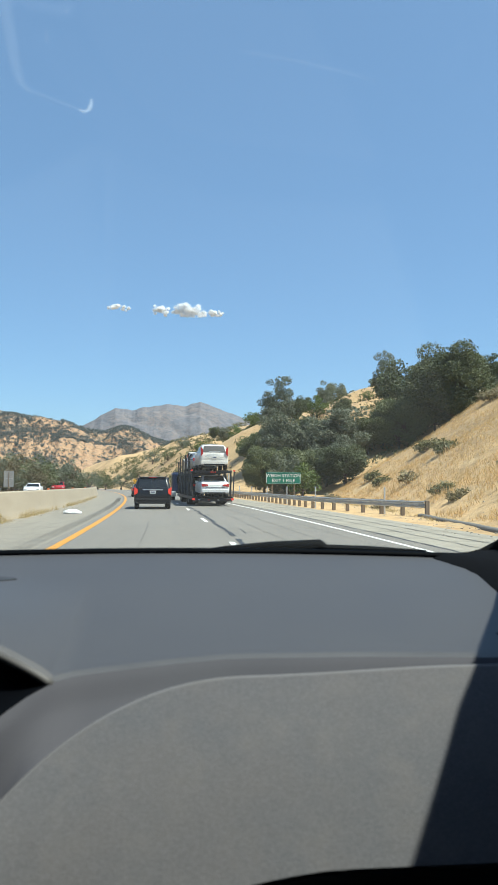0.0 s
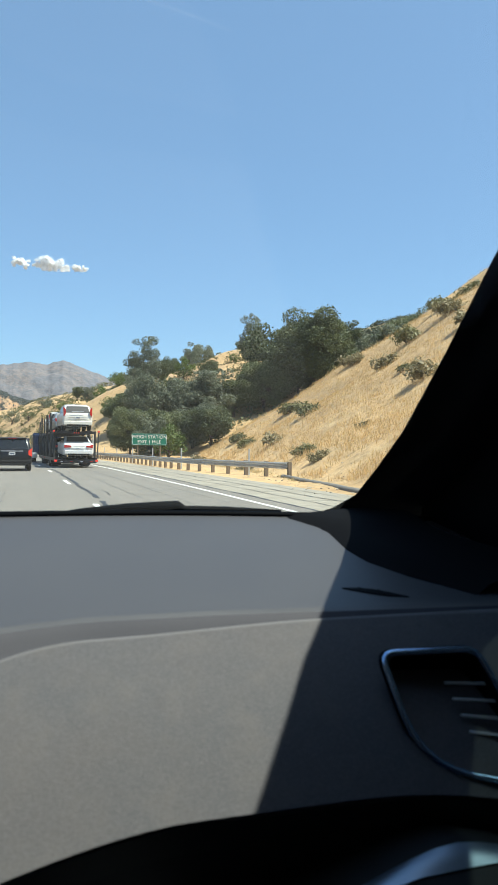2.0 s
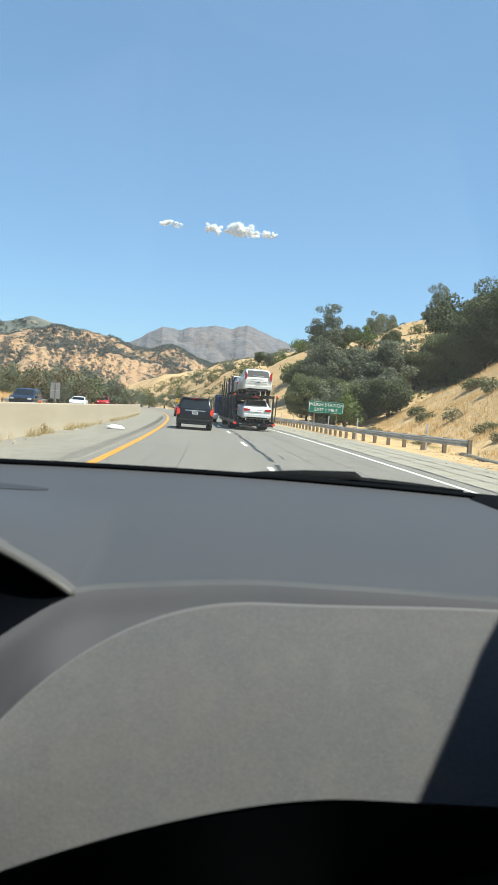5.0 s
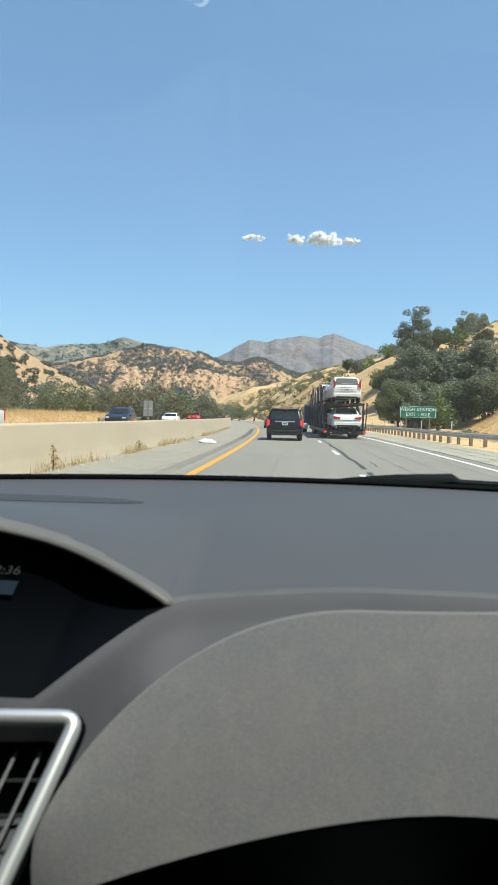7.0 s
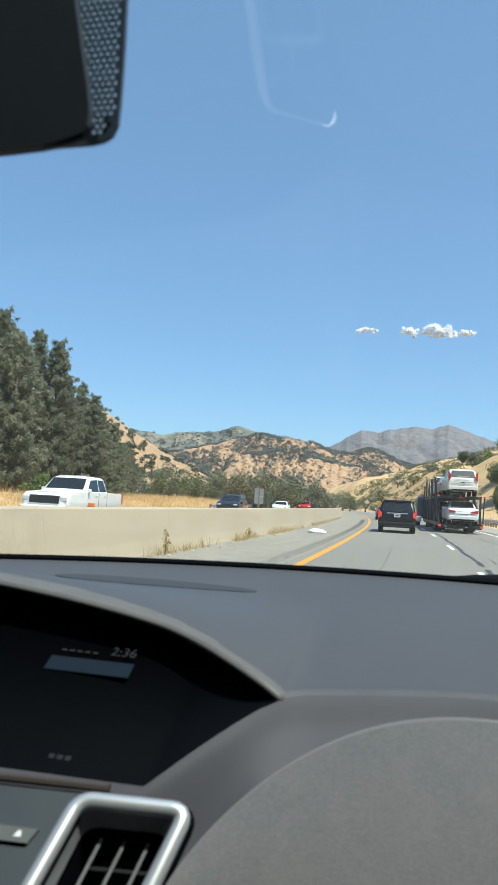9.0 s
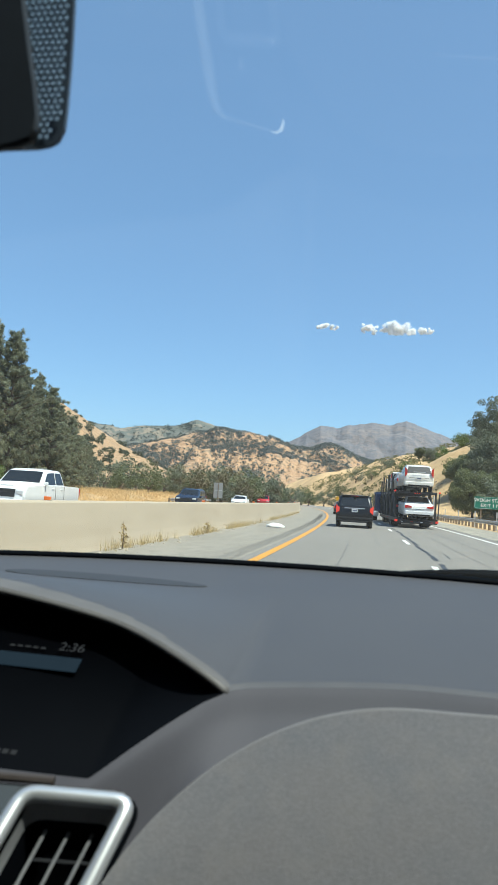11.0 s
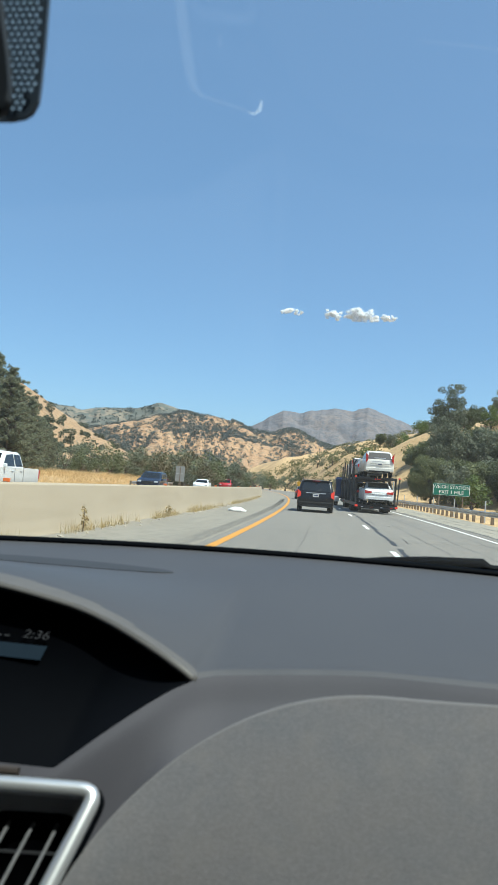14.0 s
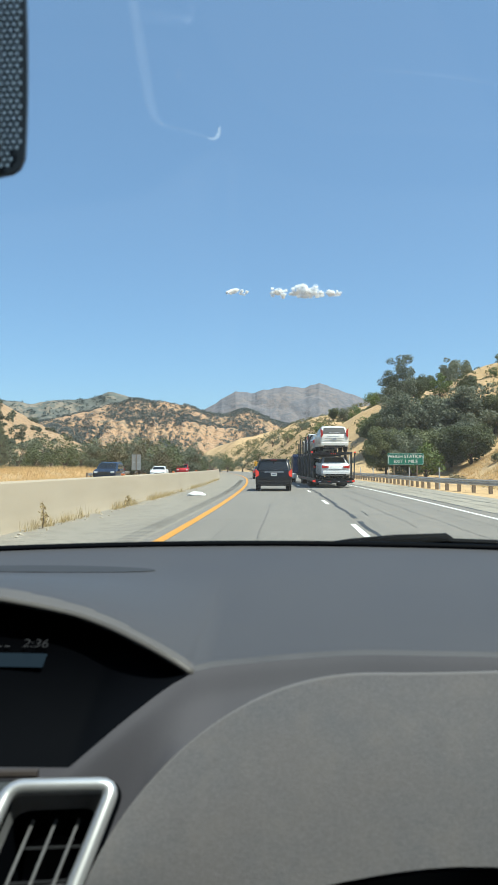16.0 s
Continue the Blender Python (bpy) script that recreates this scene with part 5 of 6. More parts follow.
def thistle(x, y, h, seed):
    q = np.random.default_rng(seed)
    t = thing("tall_weed", "tall dry green weed stalk at the barrier foot", "weed", "weeds by the barrier")
    bm = bmesh.new()
    tube(bm, [(x, y, -0.02), (x + 0.02, y, h * 0.5), (x - 0.02, y + 0.02, h)], [0.012, 0.009, 0.003], 5)
    part("stalk", bm, BARK, t)
    cl = [((x + 0.05 * q.normal(), y + 0.05 * q.normal(), h * (0.25 + 0.7 * k / 12)), 0.07) for k in range(12)]
    under(leaf_cloud("leaves", cl, 1300, 0.03, WEED, q, 1.0, 1.5, 0.1), t)
    return t


thistle(-5.5, 15.2, 0.6, 81)
thistle(-5.75, 24.0, 0.4, 83)

# loose stones and a pale scrap on the inner shoulder
STONE = material("pale_stone", (0.40, 0.36, 0.29), 0.95, spots=[(20, 4, 0.4, 0.7, (0.28, 0.25, 0.2), 0.7)])


def pebbles():
    q = np.random.default_rng(91)
    ico = bmesh.new()
    bmesh.ops.create_icosphere(ico, subdivisions=1, radius=1.0)
    iv = np.array([v.co for v in ico.verts])
    fi = [[v.index for v in f.verts] for f in ico.faces]
    ico.free()
    vs, fs = [], []
    for _ in range(700):
        y = 9 + 60 * q.random()
        if q.random() < 0.65:
            x, z = toe(y) - 0.8 + 1.1 * q.normal(), -0.03
            z = ground_z(x, y) + 0.01 if x > 8.9 else -0.01
        else:
            x, z = -5.4 + bend(y) + 0.25 * abs(q.normal()), 0.005
        s = 0.015 + 0.05 * q.random() ** 2
        k = len(vs)
        vs += [tuple(v) for v in iv * (0.7 + 0.5 * q.random((len(iv), 1))) * s * np.array((1, 1, 0.6)) + np.array((x, y, z))]
        fs += [[k + i for i in f] for f in fi]
    tagged(raw("gravel", vs, fs, STONE, smooth=False), "loose stones along the road edges", "gravel", kind="stuff")


pebbles()
bag = bmesh.new()
bmesh.ops.create_icosphere(bag, subdivisions=3, radius=1.0)
for v in bag.verts:
    k = 1 + 0.25 * noise.noise(v.co * 2.3)
    v.co = Vector((v.co.x * 0.42 * k, v.co.y * 0.3 * k, max(-0.02, v.co.z * 0.17 * k))) + Vector((-4.7, 33, 0.03))
tagged(link_bm("white_bag", bag, material("white_plastic_bag", (0.7, 0.7, 0.68), 0.5, spots=[(8, 3, 0.5, 0.7, (0.5, 0.5, 0.48), 0.6)]), True), "crumpled white bag lying on the inner shoulder", "bag")

# ---------------------------------------------------------------- clouds
CLOUD = leaf_material("white_cloud_mist", (0.97, 0.97, 0.97), (0.985, 0.985, 0.985), 0.72)


def cloud(az, el, puffs, seed):
    """Puffs of tiny mist flakes, each (across, up, radius) in degrees, thinning out at the rims over a flat base."""
    q = np.random.default_rng(seed)
    c = np.array((math.sin(radians(az)), math.cos(radians(az)), math.tan(radians(el)))) * 4200
    vs, fs = [], []
    for u, v, r in puffs:
        for _ in range(9):
            s = 73.3 * r * (0.42 + 0.40 * q.random())
            o = q.normal(size=3) * np.array((0.42, 0.42, 0.46)) * 73.3 * r
            p = c + np.array((u * 73.3, 0, v * 73.3)) + o
            m = int(50 + 1.1 * s * s)
            d = q.normal(size=(m, 3))
            d /= np.linalg.norm(d, axis=1)[:, None]
            out = d.copy()
            d *= s * np.array((1.0, 0.8, 0.75)) * (q.random((m, 1)) ** 0.5) * (0.75 + 0.3 * q.random((m, 1)) + 0.5 * q.random((m, 1)) ** 6)
            base = c[2] - 73.3 * 0.36 * (1 + 0.4 * q.random(m)) - p[2]
            d[:, 2] = np.where(d[:, 2] < base, base + 2.0 * q.random(m), d[:, 2])
            for e, w in zip(p + d, out):
                # each flake lies roughly across the outward direction of its puff
                w = w + np.array((0.0, -0.5, 0.9)) + 0.45 * q.normal(size=3)
                w /= np.linalg.norm(w)
                a = np.cross(w, q.normal(size=3))
                a *= (1.2 + 0.9 * q.random()) / max(0.2, np.linalg.norm(a))
                b = np.cross(w, a) * (0.7 + 0.6 * q.random())
                k = len(vs)
                vs += [tuple(e - a), tuple(e - b), tuple(e + a), tuple(e + b)]
                fs.append((k, k + 1, k + 2, k + 3))
    tagged(raw("cloud", vs, fs, CLOUD, smooth=False), "small white cumulus cloud in a clear sky", "cloud", "clouds", "structure")


cloud(0.7, 13.65, [(-1.05, -0.05, 0.28), (-0.7, 0.1, 0.38), (-0.3, 0.22, 0.45), (0.1, 0.1, 0.42), (0.5, 0.0, 0.38), (0.9, -0.05, 0.33), (1.2, -0.1, 0.25)], 3)
cloud(0.7, 13.65, [(1.75, -0.12, 0.24), (2.1, -0.08, 0.28), (2.45, -0.12, 0.2)], 4)
cloud(0.7, 13.65, [(-2.6, -0.05, 0.26), (-2.25, 0.05, 0.36), (-1.85, -0.05, 0.26)], 5)
cloud(0.7, 13.75, [(-6.4, -0.02, 0.15), (-6.0, 0.05, 0.24), (-5.6, 0.1, 0.26), (-5.2, 0.02, 0.22), (-4.8, -0.02, 0.14)], 6)

# ---------------------------------------------------------------- signs
GREEN = material("green_sign_sheeting", (0.005, 0.16, 0.11), 0.45, spots=[(3, 3, 0.4, 0.7, (0.004, 0.13, 0.09), 0.6)])
WHITE = material("white_sign_paint", (0.75, 0.76, 0.75), 0.5)
YELLOW = material("yellow_sign_sheeting", (0.72, 0.38, 0.015), 0.45)
SIGNBACK = material("bare_aluminium_back", (0.33, 0.33, 0.32), 0.55, 0.5, spots=[(4, 4, 0.4, 0.7, (0.25, 0.25, 0.245), 0.7)])
ORANGE = material("orange_plastic", (0.72, 0.17, 0.03), 0.5)
DARKINK = material("black_sign_paint", (0.015, 0.015, 0.015), 0.6)

gs = thing("road_sign", "green road sign with white letters on two wooden posts", "road sign")
sx, sy, sz = 10.8, 74.0, 2.15
bm = bmesh.new()
plate(bm, [(sx + x, sy, sz + z) for x, _, z in rounded(-1.8, 1.8, -0.6, 0.6, 0.1)], (0, 0.02, 0))
part("panel", bm, GREEN, gs, "green panel")
bm = bmesh.new()
tube(bm, [(sx + x, sy - 0.004, sz + z) for x, _, z in rounded(-1.74, 1.74, -0.54, 0.54, 0.09)], 0.022, 4, closed=True, flat=0.3)
part("border", bm, WHITE, gs, "white border")
words("WEIGH STATION", 0.47, (sx, sy - 0.008, sz + 0.24), WHITE, gs, name="upper_words")
words("EXIT 1 MILE", 0.47, (sx, sy - 0.008, sz - 0.27), WHITE, gs, name="lower_words")
for dx in (-1.15, 1.15):
    part("post", boxed(sx + dx - 0.06, sx + dx + 0.06, sy + 0.03, sy + 0.15, -0.4, sz + 0.6, bevel=0.008), POSTWOOD, gs, "wooden post")

ws = thing("warning_sign", "yellow diamond curve warning sign with speed plaque on a post", "road sign")
wx, wy = 9.8 + bend(205), 205.0
wb = ground_z(wx, wy)
wz = wb + 2.6
bm = bmesh.new()
plate(bm, [(wx + 0.62 * math.cos(t), wy, wz + 0.62 * math.sin(t)) for t in (0, math.pi / 2, math.pi, 1.5 * math.pi)], (0, 0.015, 0))
part("diamond_panel", bm, YELLOW, ws, "yellow diamond panel")
bm = bmesh.new()
plate(bm, [(wx - 0.3, wy, wz - 1.02), (wx + 0.3, wy, wz - 1.02), (wx + 0.3, wy, wz - 0.5), (wx - 0.3, wy, wz - 0.5)], (0, 0.015, 0))
part("plaque", bm, YELLOW, ws, "yellow speed plaque")
words("55", 0.42, (wx, wy - 0.006, wz - 0.76), DARKINK, ws, name="plaque_digits")
bm = bmesh.new()
tube(bm, [(wx - 0.12, wy - 0.006, wz - 0.32), (wx - 0.12, wy - 0.006, wz - 0.05), (wx + 0.08, wy - 0.006, wz + 0.08), (wx + 0.08, wy - 0.006, wz + 0.26)], 0.045, 4, flat=0.1)
plate(bm, [(wx - 0.06, wy - 0.009, wz + 0.2), (wx + 0.22, wy - 0.009, wz + 0.2), (wx + 0.08, wy - 0.009, wz + 0.4)], (0, 0.004, 0))
part("arrow", bm, DARKINK, ws, "black winding arrow")
part("post", boxed(wx - 0.05, wx + 0.05, wy + 0.02, wy + 0.12, wb - 0.3, wz + 0.5, bevel=0.006), POSTWOOD, ws)


def back_sign(x, y, w, z0, z1, turn):
    t = thing("sign_back", "bare grey back of a road sign on a wooden post", "road sign", "signs for oncoming traffic")
    part("panel", boxed(-w / 2, w / 2, -0.012, 0.012, z0, z1, bevel=0.004), SIGNBACK, t)
    part("post", boxed(-0.05, 0.05, -0.12, -0.02, -0.5, z1 - 0.1, bevel=0.008), POSTWOOD, t, "wooden post")
    part("brace", boxed(-w / 2 + 0.1, w / 2 - 0.1, -0.04, -0.014, (z0 + z1) / 2 - 0.03, (z0 + z1) / 2 + 0.03), STEEL, t)
    t.matrix_basis = pose(x, y, ground_z(x, y), 0, 0, turn)


back_sign(-22.1, 97.5, 1.25, 1.0, 3.1, 12)
back_sign(-23.2, 46.5, 1.0, 0.9, 2.3, 20)

for i in range(7):
    y = 12.5 + 13 * i
    t = thing("barrier_reflector", "small orange reflector on the barrier top", "reflector", "barrier reflectors")
    part("reflector_body", boxed(-0.06, 0.06, -0.03, 0.03, 1.021, 1.09, bevel=0.006), ORANGE, t)
    part("reflector_foot", boxed(-0.07, 0.07, -0.04, 0.04, 1.018, 1.024), BLACK, t)
    t.matrix_basis = pose(-5.95 + bend(y), y, 0)

# ---------------------------------------------------------------- vehicles
def paint(name, c, rough=0.25, metal=0.0):
    m = material(name, c, rough, metal, spots=[(2, 3, 0.4, 0.7, tuple(v * 0.86 for v in c), 0.5)])
    m.node_tree.nodes["Principled BSDF"].inputs["Coat Weight"].default_value = 0.25
    m.node_tree.nodes["Principled BSDF"].inputs["Coat Roughness"].default_value = 0.08
    return m


P_BLACK = paint("black_car_paint", (0.0055, 0.0065, 0.010), 0.3)
P_BLACK.node_tree.nodes["Principled BSDF"].inputs["Coat Weight"].default_value = 0.15
P_BLACK.node_tree.nodes["Principled BSDF"].inputs["Specular IOR Level"].default_value = 0.3
P_WHITE = paint("white_car_paint", (0.74, 0.74, 0.73))
P_PEARL = paint("pearl_white_car_paint", (0.70, 0.68, 0.63))
P_NAVY = paint("dark_blue_car_paint", (0.015, 0.022, 0.045))
P_GREY = paint("dark_grey_car_paint", (0.05, 0.05, 0.055), 0.3, 0.3)
P_SILVER = paint("silver_car_paint", (0.35, 0.36, 0.37), 0.3, 0.5)
P_BLUE = paint("blue_truck_paint", (0.008, 0.016, 0.05))
GLASS = material("tinted_car_glass", (0.012, 0.014, 0.016), 0.06, spec=0.6)
PALEGLASS = material("sunlit_car_glass", (0.085, 0.08, 0.072), 0.12, spec=0.6)
TYRE = material("tyre_rubber", (0.018, 0.018, 0.018), 0.9)
RIM = material("alloy_rim", (0.3, 0.3, 0.31), 0.35, 0.9)
REDLAMP = material("red_lamp_plastic", (0.42, 0.02, 0.018), 0.25)
REDLIT = material("lit_red_lamp", (0.5, 0.03, 0.02), 0.25, emit=((1.0, 0.08, 0.05), 0.22))
LAMP = material("clear_lamp_plastic", (0.6, 0.6, 0.6), 0.15)
BUMPER = material("grey_bumper_plastic", (0.014, 0.0145, 0.016), 0.65, spec=0.2)
PLATE = material("pale_number_plate", (0.62, 0.62, 0.6), 0.4)
BAR = material("plate_bar_ink", (0.06, 0.07, 0.14), 0.5)
RACK = material("black_rack_steel", (0.022, 0.022, 0.024), 0.55, 0.3, spots=[(3, 4, 0.45, 0.7, (0.06, 0.055, 0.05), 0.6)])


def wheel(parent, x, y, r, w):
    side = 1 if x > 0 else -1
    bm = bmesh.new()
    prof = [(r * 0.62, w / 2 - 0.02), (r * 0.9, w / 2), (r, w / 2 - 0.04), (r, -w / 2 + 0.04), (r * 0.9, -w / 2), (r * 0.62, -w / 2 + 0.02)]
    n = 20
    rings = [[bm.verts.new((x + px, y + pr * math.cos(k * 2 * math.pi / n), r + pr * math.sin(k * 2 * math.pi / n))) for pr, px in prof] for k in range(n)]
    for k in range(n):
        for i in range(len(prof)):
            j = (i + 1) % len(prof)
            bm.faces.new((rings[k][i], rings[k][j], rings[(k + 1) % n][j], rings[(k + 1) % n][i]))
    ob = part("wheel", bm, TYRE, parent, "black tyre on alloy wheel", smooth=True)
    bm = bmesh.new()
    px = x + side * (w / 2 - 0.05)
    hub = [bm.verts.new((px + side * 0.03, y + 0.08 * math.cos(k * math.pi / 5), r + 0.08 * math.sin(k * math.pi / 5))) for k in range(10)]
    bm.faces.new(hub)
    for k in range(5):
        a = k * 2 * math.pi / 5
        plate(bm, [(px, y + q * math.cos(a + d), r + q * math.sin(a + d)) for q, d in ((0.06, -0.5), (r * 0.63, -0.2), (r * 0.63, 0.2), (0.06, 0.5))], (side * 0.03, 0, 0))
    rim = link_bm("rim", bm, RIM)
    under(rim, ob)
    return ob


def make_car(name, label, mat, profile, W, roof, rear_glass, side_glass, lamps, wheels, glass=None, group="", lit=False, category="car", rails=False, plate_z=0.85, front_glass=None, narrow=0.2, belt=1.0):
    """profile: (y, z) all round, the rear at y = 0; lamps: (x, z, w, h) of the right rear lamp."""
    t = thing(name, label, category, group)
    glass = glass or GLASS

    def half(z):
        return W / 2 * (1 - narrow * max(0.0, (z - belt) / (roof - belt)))

    full = []
    for p, q in zip(profile, profile[1:] + profile[:1]):
        full.append(p)
        if (p[1] - belt) * (q[1] - belt) < 0:
            k = (belt - p[1]) / (q[1] - p[1])
            full.append((p[0] + (q[0] - p[0]) * k, belt))
    profile = full
    cy = sum(p[0] for p in profile) / len(profile)
    cz = sum(p[1] for p in profile) / len(profile)
    bm = bmesh.new()
    rows = []
    for s, inset in ((-1, 0.15), (-0.985, 0.085), (-0.94, 0.04), (-0.82, 0.012), (-0.45, -0.004), (0, -0.015), (0.45, -0.004), (0.82, 0.012), (0.94, 0.04), (0.985, 0.085), (1, 0.15)):
        row = []
        for y, z in profile:
            d = Vector((y - cy, z - cz))
            d.normalize()
            row.append(bm.verts.new((s * half(z), y - d.x * inset, z - d.y * inset)))
        rows.append(row)
    n = len(profile)
    for a, b in zip(rows, rows[1:]):
        for i in range(n):
            bm.faces.new((a[i], a[(i + 1) % n], b[(i + 1) % n], b[i]))
    up = [i for i, p in enumerate(profile) if p[1] >= belt - 1e-6]
    low = [i for i, p in enumerate(profile) if p[1] <= belt + 1e-6]
    for row in (rows[0], rows[-1]):
        bm.faces.new([row[i] for i in up])
        bm.faces.new([row[i] for i in low])
    body = part("body", bm, mat, t, smooth=True)
    body.data.set_sharp_from_angle(angle=radians(40))
    # glass lies just proud of the body

    def across(pts, k, name, gl):
        (y0, z0), (y1, z1) = pts
        nrm = Vector((0, -(z1 - z0), (y1 - y0)))
        nrm.normalize()
        if nrm.y > 0 and y0 < cy or nrm.y < 0 and y0 > cy:
            nrm = -nrm
        bm = bmesh.new()
        g = []
        for v in lin(0, 1, 4):
            y, z = y0 + (y1 - y0) * v, z0 + (z1 - z0) * v
            g.append([bm.verts.new(Vector((s * half(z) * k, y, z)) + nrm * (0.022 - 0.012 * s * s)) for s in lin(-1, 1, 7)])
        for a, b in zip(g, g[1:]):
            for i in range(6):
                bm.faces.new((a[i], a[i + 1], b[i + 1], b[i]))
        part(name, bm, gl, t, smooth=True)

    across(rear_glass, 0.84, "rear_window", glass)
    if front_glass:
        across(front_glass, 0.86, "windscreen", GLASS)
    for poly in side_glass:
        for s in (-1, 1):
            bm = bmesh.new()
            bm.faces.new([bm.verts.new((s * (half(z) + 0.006), y, z)) for y, z in poly])
            part("side_window", bm, glass, t)
    x, z, w, h = lamps
    for s in (-1, 1):
        bm = bmesh.new()
        plate(bm, [(s * (x - w), -0.03, z - h * 0.25), (s * x, -0.015, z - h / 2), (s * (x + 0.02), 0.0, z + h / 2), (s * (x - w), -0.03, z + h * 0.2)], (0, 0.12, 0))
        part("tail_light", bm, REDLIT if lit else REDLAMP, t, "red tail light")
    part("rear_bumper", boxed(-W * 0.47, W * 0.47, -0.06, 0.16, 0.36, 0.58, bevel=0.03), BUMPER if mat in (P_BLACK, P_GREY, P_NAVY) else mat, t)
    part("bumper_insert", boxed(-W * 0.36, W * 0.36, -0.07, 0.06, 0.30, 0.40, bevel=0.02), BUMPER, t, "grey plastic insert")
    if mat not in (P_BLACK, P_NAVY):
        zb = z - h / 2 - 0.05
        part("boot_seam", boxed(-W * 0.33, W * 0.33, -0.034, -0.02, zb - 0.008, zb + 0.008), BUMPER, t)
        part("badge_strip", boxed(-W * 0.2, W * 0.2, -0.045, -0.02, z - 0.02, z + 0.015, bevel=0.004), CHROME, t, "chrome strip")
    pl = part("number_plate", boxed(-0.16, 0.16, -0.055, -0.02, plate_z - 0.08, plate_z + 0.08, bevel=0.004), PLATE, t, "pale number plate")
    under(link_bm("plate_bar", boxed(-0.12, 0.12, -0.058, -0.0552, plate_z - 0.03, plate_z + 0.03), BAR), pl)
    for s in (-1, 1):
        for y in wheels:
            wheel(t, s * (W / 2 - 0.13), y, 0.36 if roof > 1.6 else 0.32, 0.23)
        zz = belt + 0.06
        yy = max(p[0] for p in profile) * 0.66
        part("wing_mirror", boxed(s * (W / 2 + 0.02) - 0.10, s * (W / 2 + 0.02) + 0.10, yy, yy + 0.12, zz - 0.07, zz + 0.09, bevel=0.03), mat, t)
        if rails:
            bm = bmesh.new()
            tube(bm, [(s * half(roof) * 0.93, 0.6, roof + 0.01), (s * half(roof) * 0.93, 0.75, roof + 0.05), (s * half(roof) * 0.93, 2.6, roof + 0.04), (s * half(roof) * 0.93, 2.75, roof)], 0.018, 6)
            part("roof_rail", bm, RACK, t)
    return t


SUV = [(0.02, 0.42), (-0.02, 0.62), (0.0, 0.9), (0.05, 1.12), (0.30, 1.66), (0.42, 1.735), (1.3, 1.78), (2.5, 1.75), (3.0, 1.68), (3.75, 1.17), (4.75, 1.05), (4.98, 0.9), (5.02, 0.55), (4.9, 0.32), (4.3, 0.3), (0.3, 0.32)]
SEDAN = [(0.04, 0.36), (0.0, 0.55), (0.04, 0.86), (0.16, 1.02), (0.62, 1.08), (1.25, 1.40), (1.7, 1.455), (2.3, 1.44), (2.7, 1.36), (3.4, 0.98), (4.3, 0.86), (4.55, 0.7), (4.6, 0.45), (4.5, 0.26), (0.35, 0.26)]
HATCH = [(0.04, 0.40), (0.0, 0.6), (0.02, 0.92), (0.07, 1.08), (0.42, 1.52), (0.6, 1.60), (1.3, 1.655), (2.2, 1.63), (2.6, 1.55), (3.3, 1.08), (4.2, 0.96), (4.45, 0.8), (4.5, 0.5), (4.4, 0.28), (0.3, 0.3)]
SUV_SIDE = [[(0.55, 1.2), (1.35, 1.18), (1.35, 1.62), (0.75, 1.6)], [(1.45, 1.18), (2.35, 1.16), (2.3, 1.62), (1.45, 1.62)], [(2.43, 1.16), (3.4, 1.16), (2.9, 1.58), (2.4, 1.62)]]
SEDAN_SIDE = [[(1.0, 1.05), (1.9, 1.03), (1.9, 1.36), (1.4, 1.35)], [(1.98, 1.03), (3.05, 1.0), (2.6, 1.3), (1.98, 1.36)]]
HATCH_SIDE = [[(0.5, 1.12), (1.2, 1.1), (1.2, 1.5), (0.7, 1.47)], [(1.28, 1.1), (2.0, 1.08), (2.0, 1.52), (1.28, 1.52)], [(2.08, 1.08), (3.0, 1.06), (2.55, 1.45), (2.08, 1.52)]]


def stand(ob, x, y, z=0.0, turn=0.0, lean=0.0):
    ob.matrix_basis = pose(x, y, z, lean, 0, turn)
    return ob


lead = stand(make_car("black_suv", "large black sport utility vehicle with red tail lights", P_BLACK, SUV, 2.0, 1.78, [(0.07, 1.15), (0.31, 1.66)], SUV_SIDE, (0.985, 0.99, 0.17, 0.46), (1.0, 3.95), rails=True, plate_z=0.93, lit=True), -1.36, 39.5, 0, 2.4)
part("chrome_strip", boxed(-0.55, 0.55, -0.035, -0.005, 1.035, 1.075, bevel=0.004), CHROME, lead, "chrome strip over the plate")
part("lower_trim", boxed(-0.8, 0.8, -0.075, 0.0, 0.47, 0.53, bevel=0.01), BUMPER, lead, "grey skid trim")
part("rear_wiper", tube(bmesh.new(), [(0, 0.06, 1.17), (0.3, 0.085, 1.22)], 0.012, 5), RACK, lead)
part("spoiler", boxed(-0.72, 0.72, 0.22, 0.5, 1.70, 1.755, bevel=0.02), P_BLACK, lead)
part("brake_lamp", boxed(-0.2, 0.2, 0.205, 0.23, 1.705, 1.73), REDLAMP, lead)
stand(make_car("grey_sedan", "dark grey sedan with red tail lights far ahead", P_GREY, SEDAN, 1.82, 1.455, [(0.66, 1.1), (1.24, 1.40)], SEDAN_SIDE, (0.88, 0.82, 0.36, 0.2), (0.85, 3.6), lit=True, plate_z=0.72, narrow=0.24, belt=0.9), -4.1, 80, 0, 4.8)
onc = stand(make_car("white_sedan", "white sedan driving towards the camera beyond the barrier", P_WHITE, SEDAN, 1.82, 1.455, [(0.66, 1.1), (1.24, 1.40)], SEDAN_SIDE, (0.88, 0.82, 0.36, 0.2), (0.85, 3.6), plate_z=0.72, narrow=0.24, belt=0.9, front_glass=[(3.32, 1.02), (2.74, 1.35)], group="oncoming cars"), -17.2, 90, 0, 185)
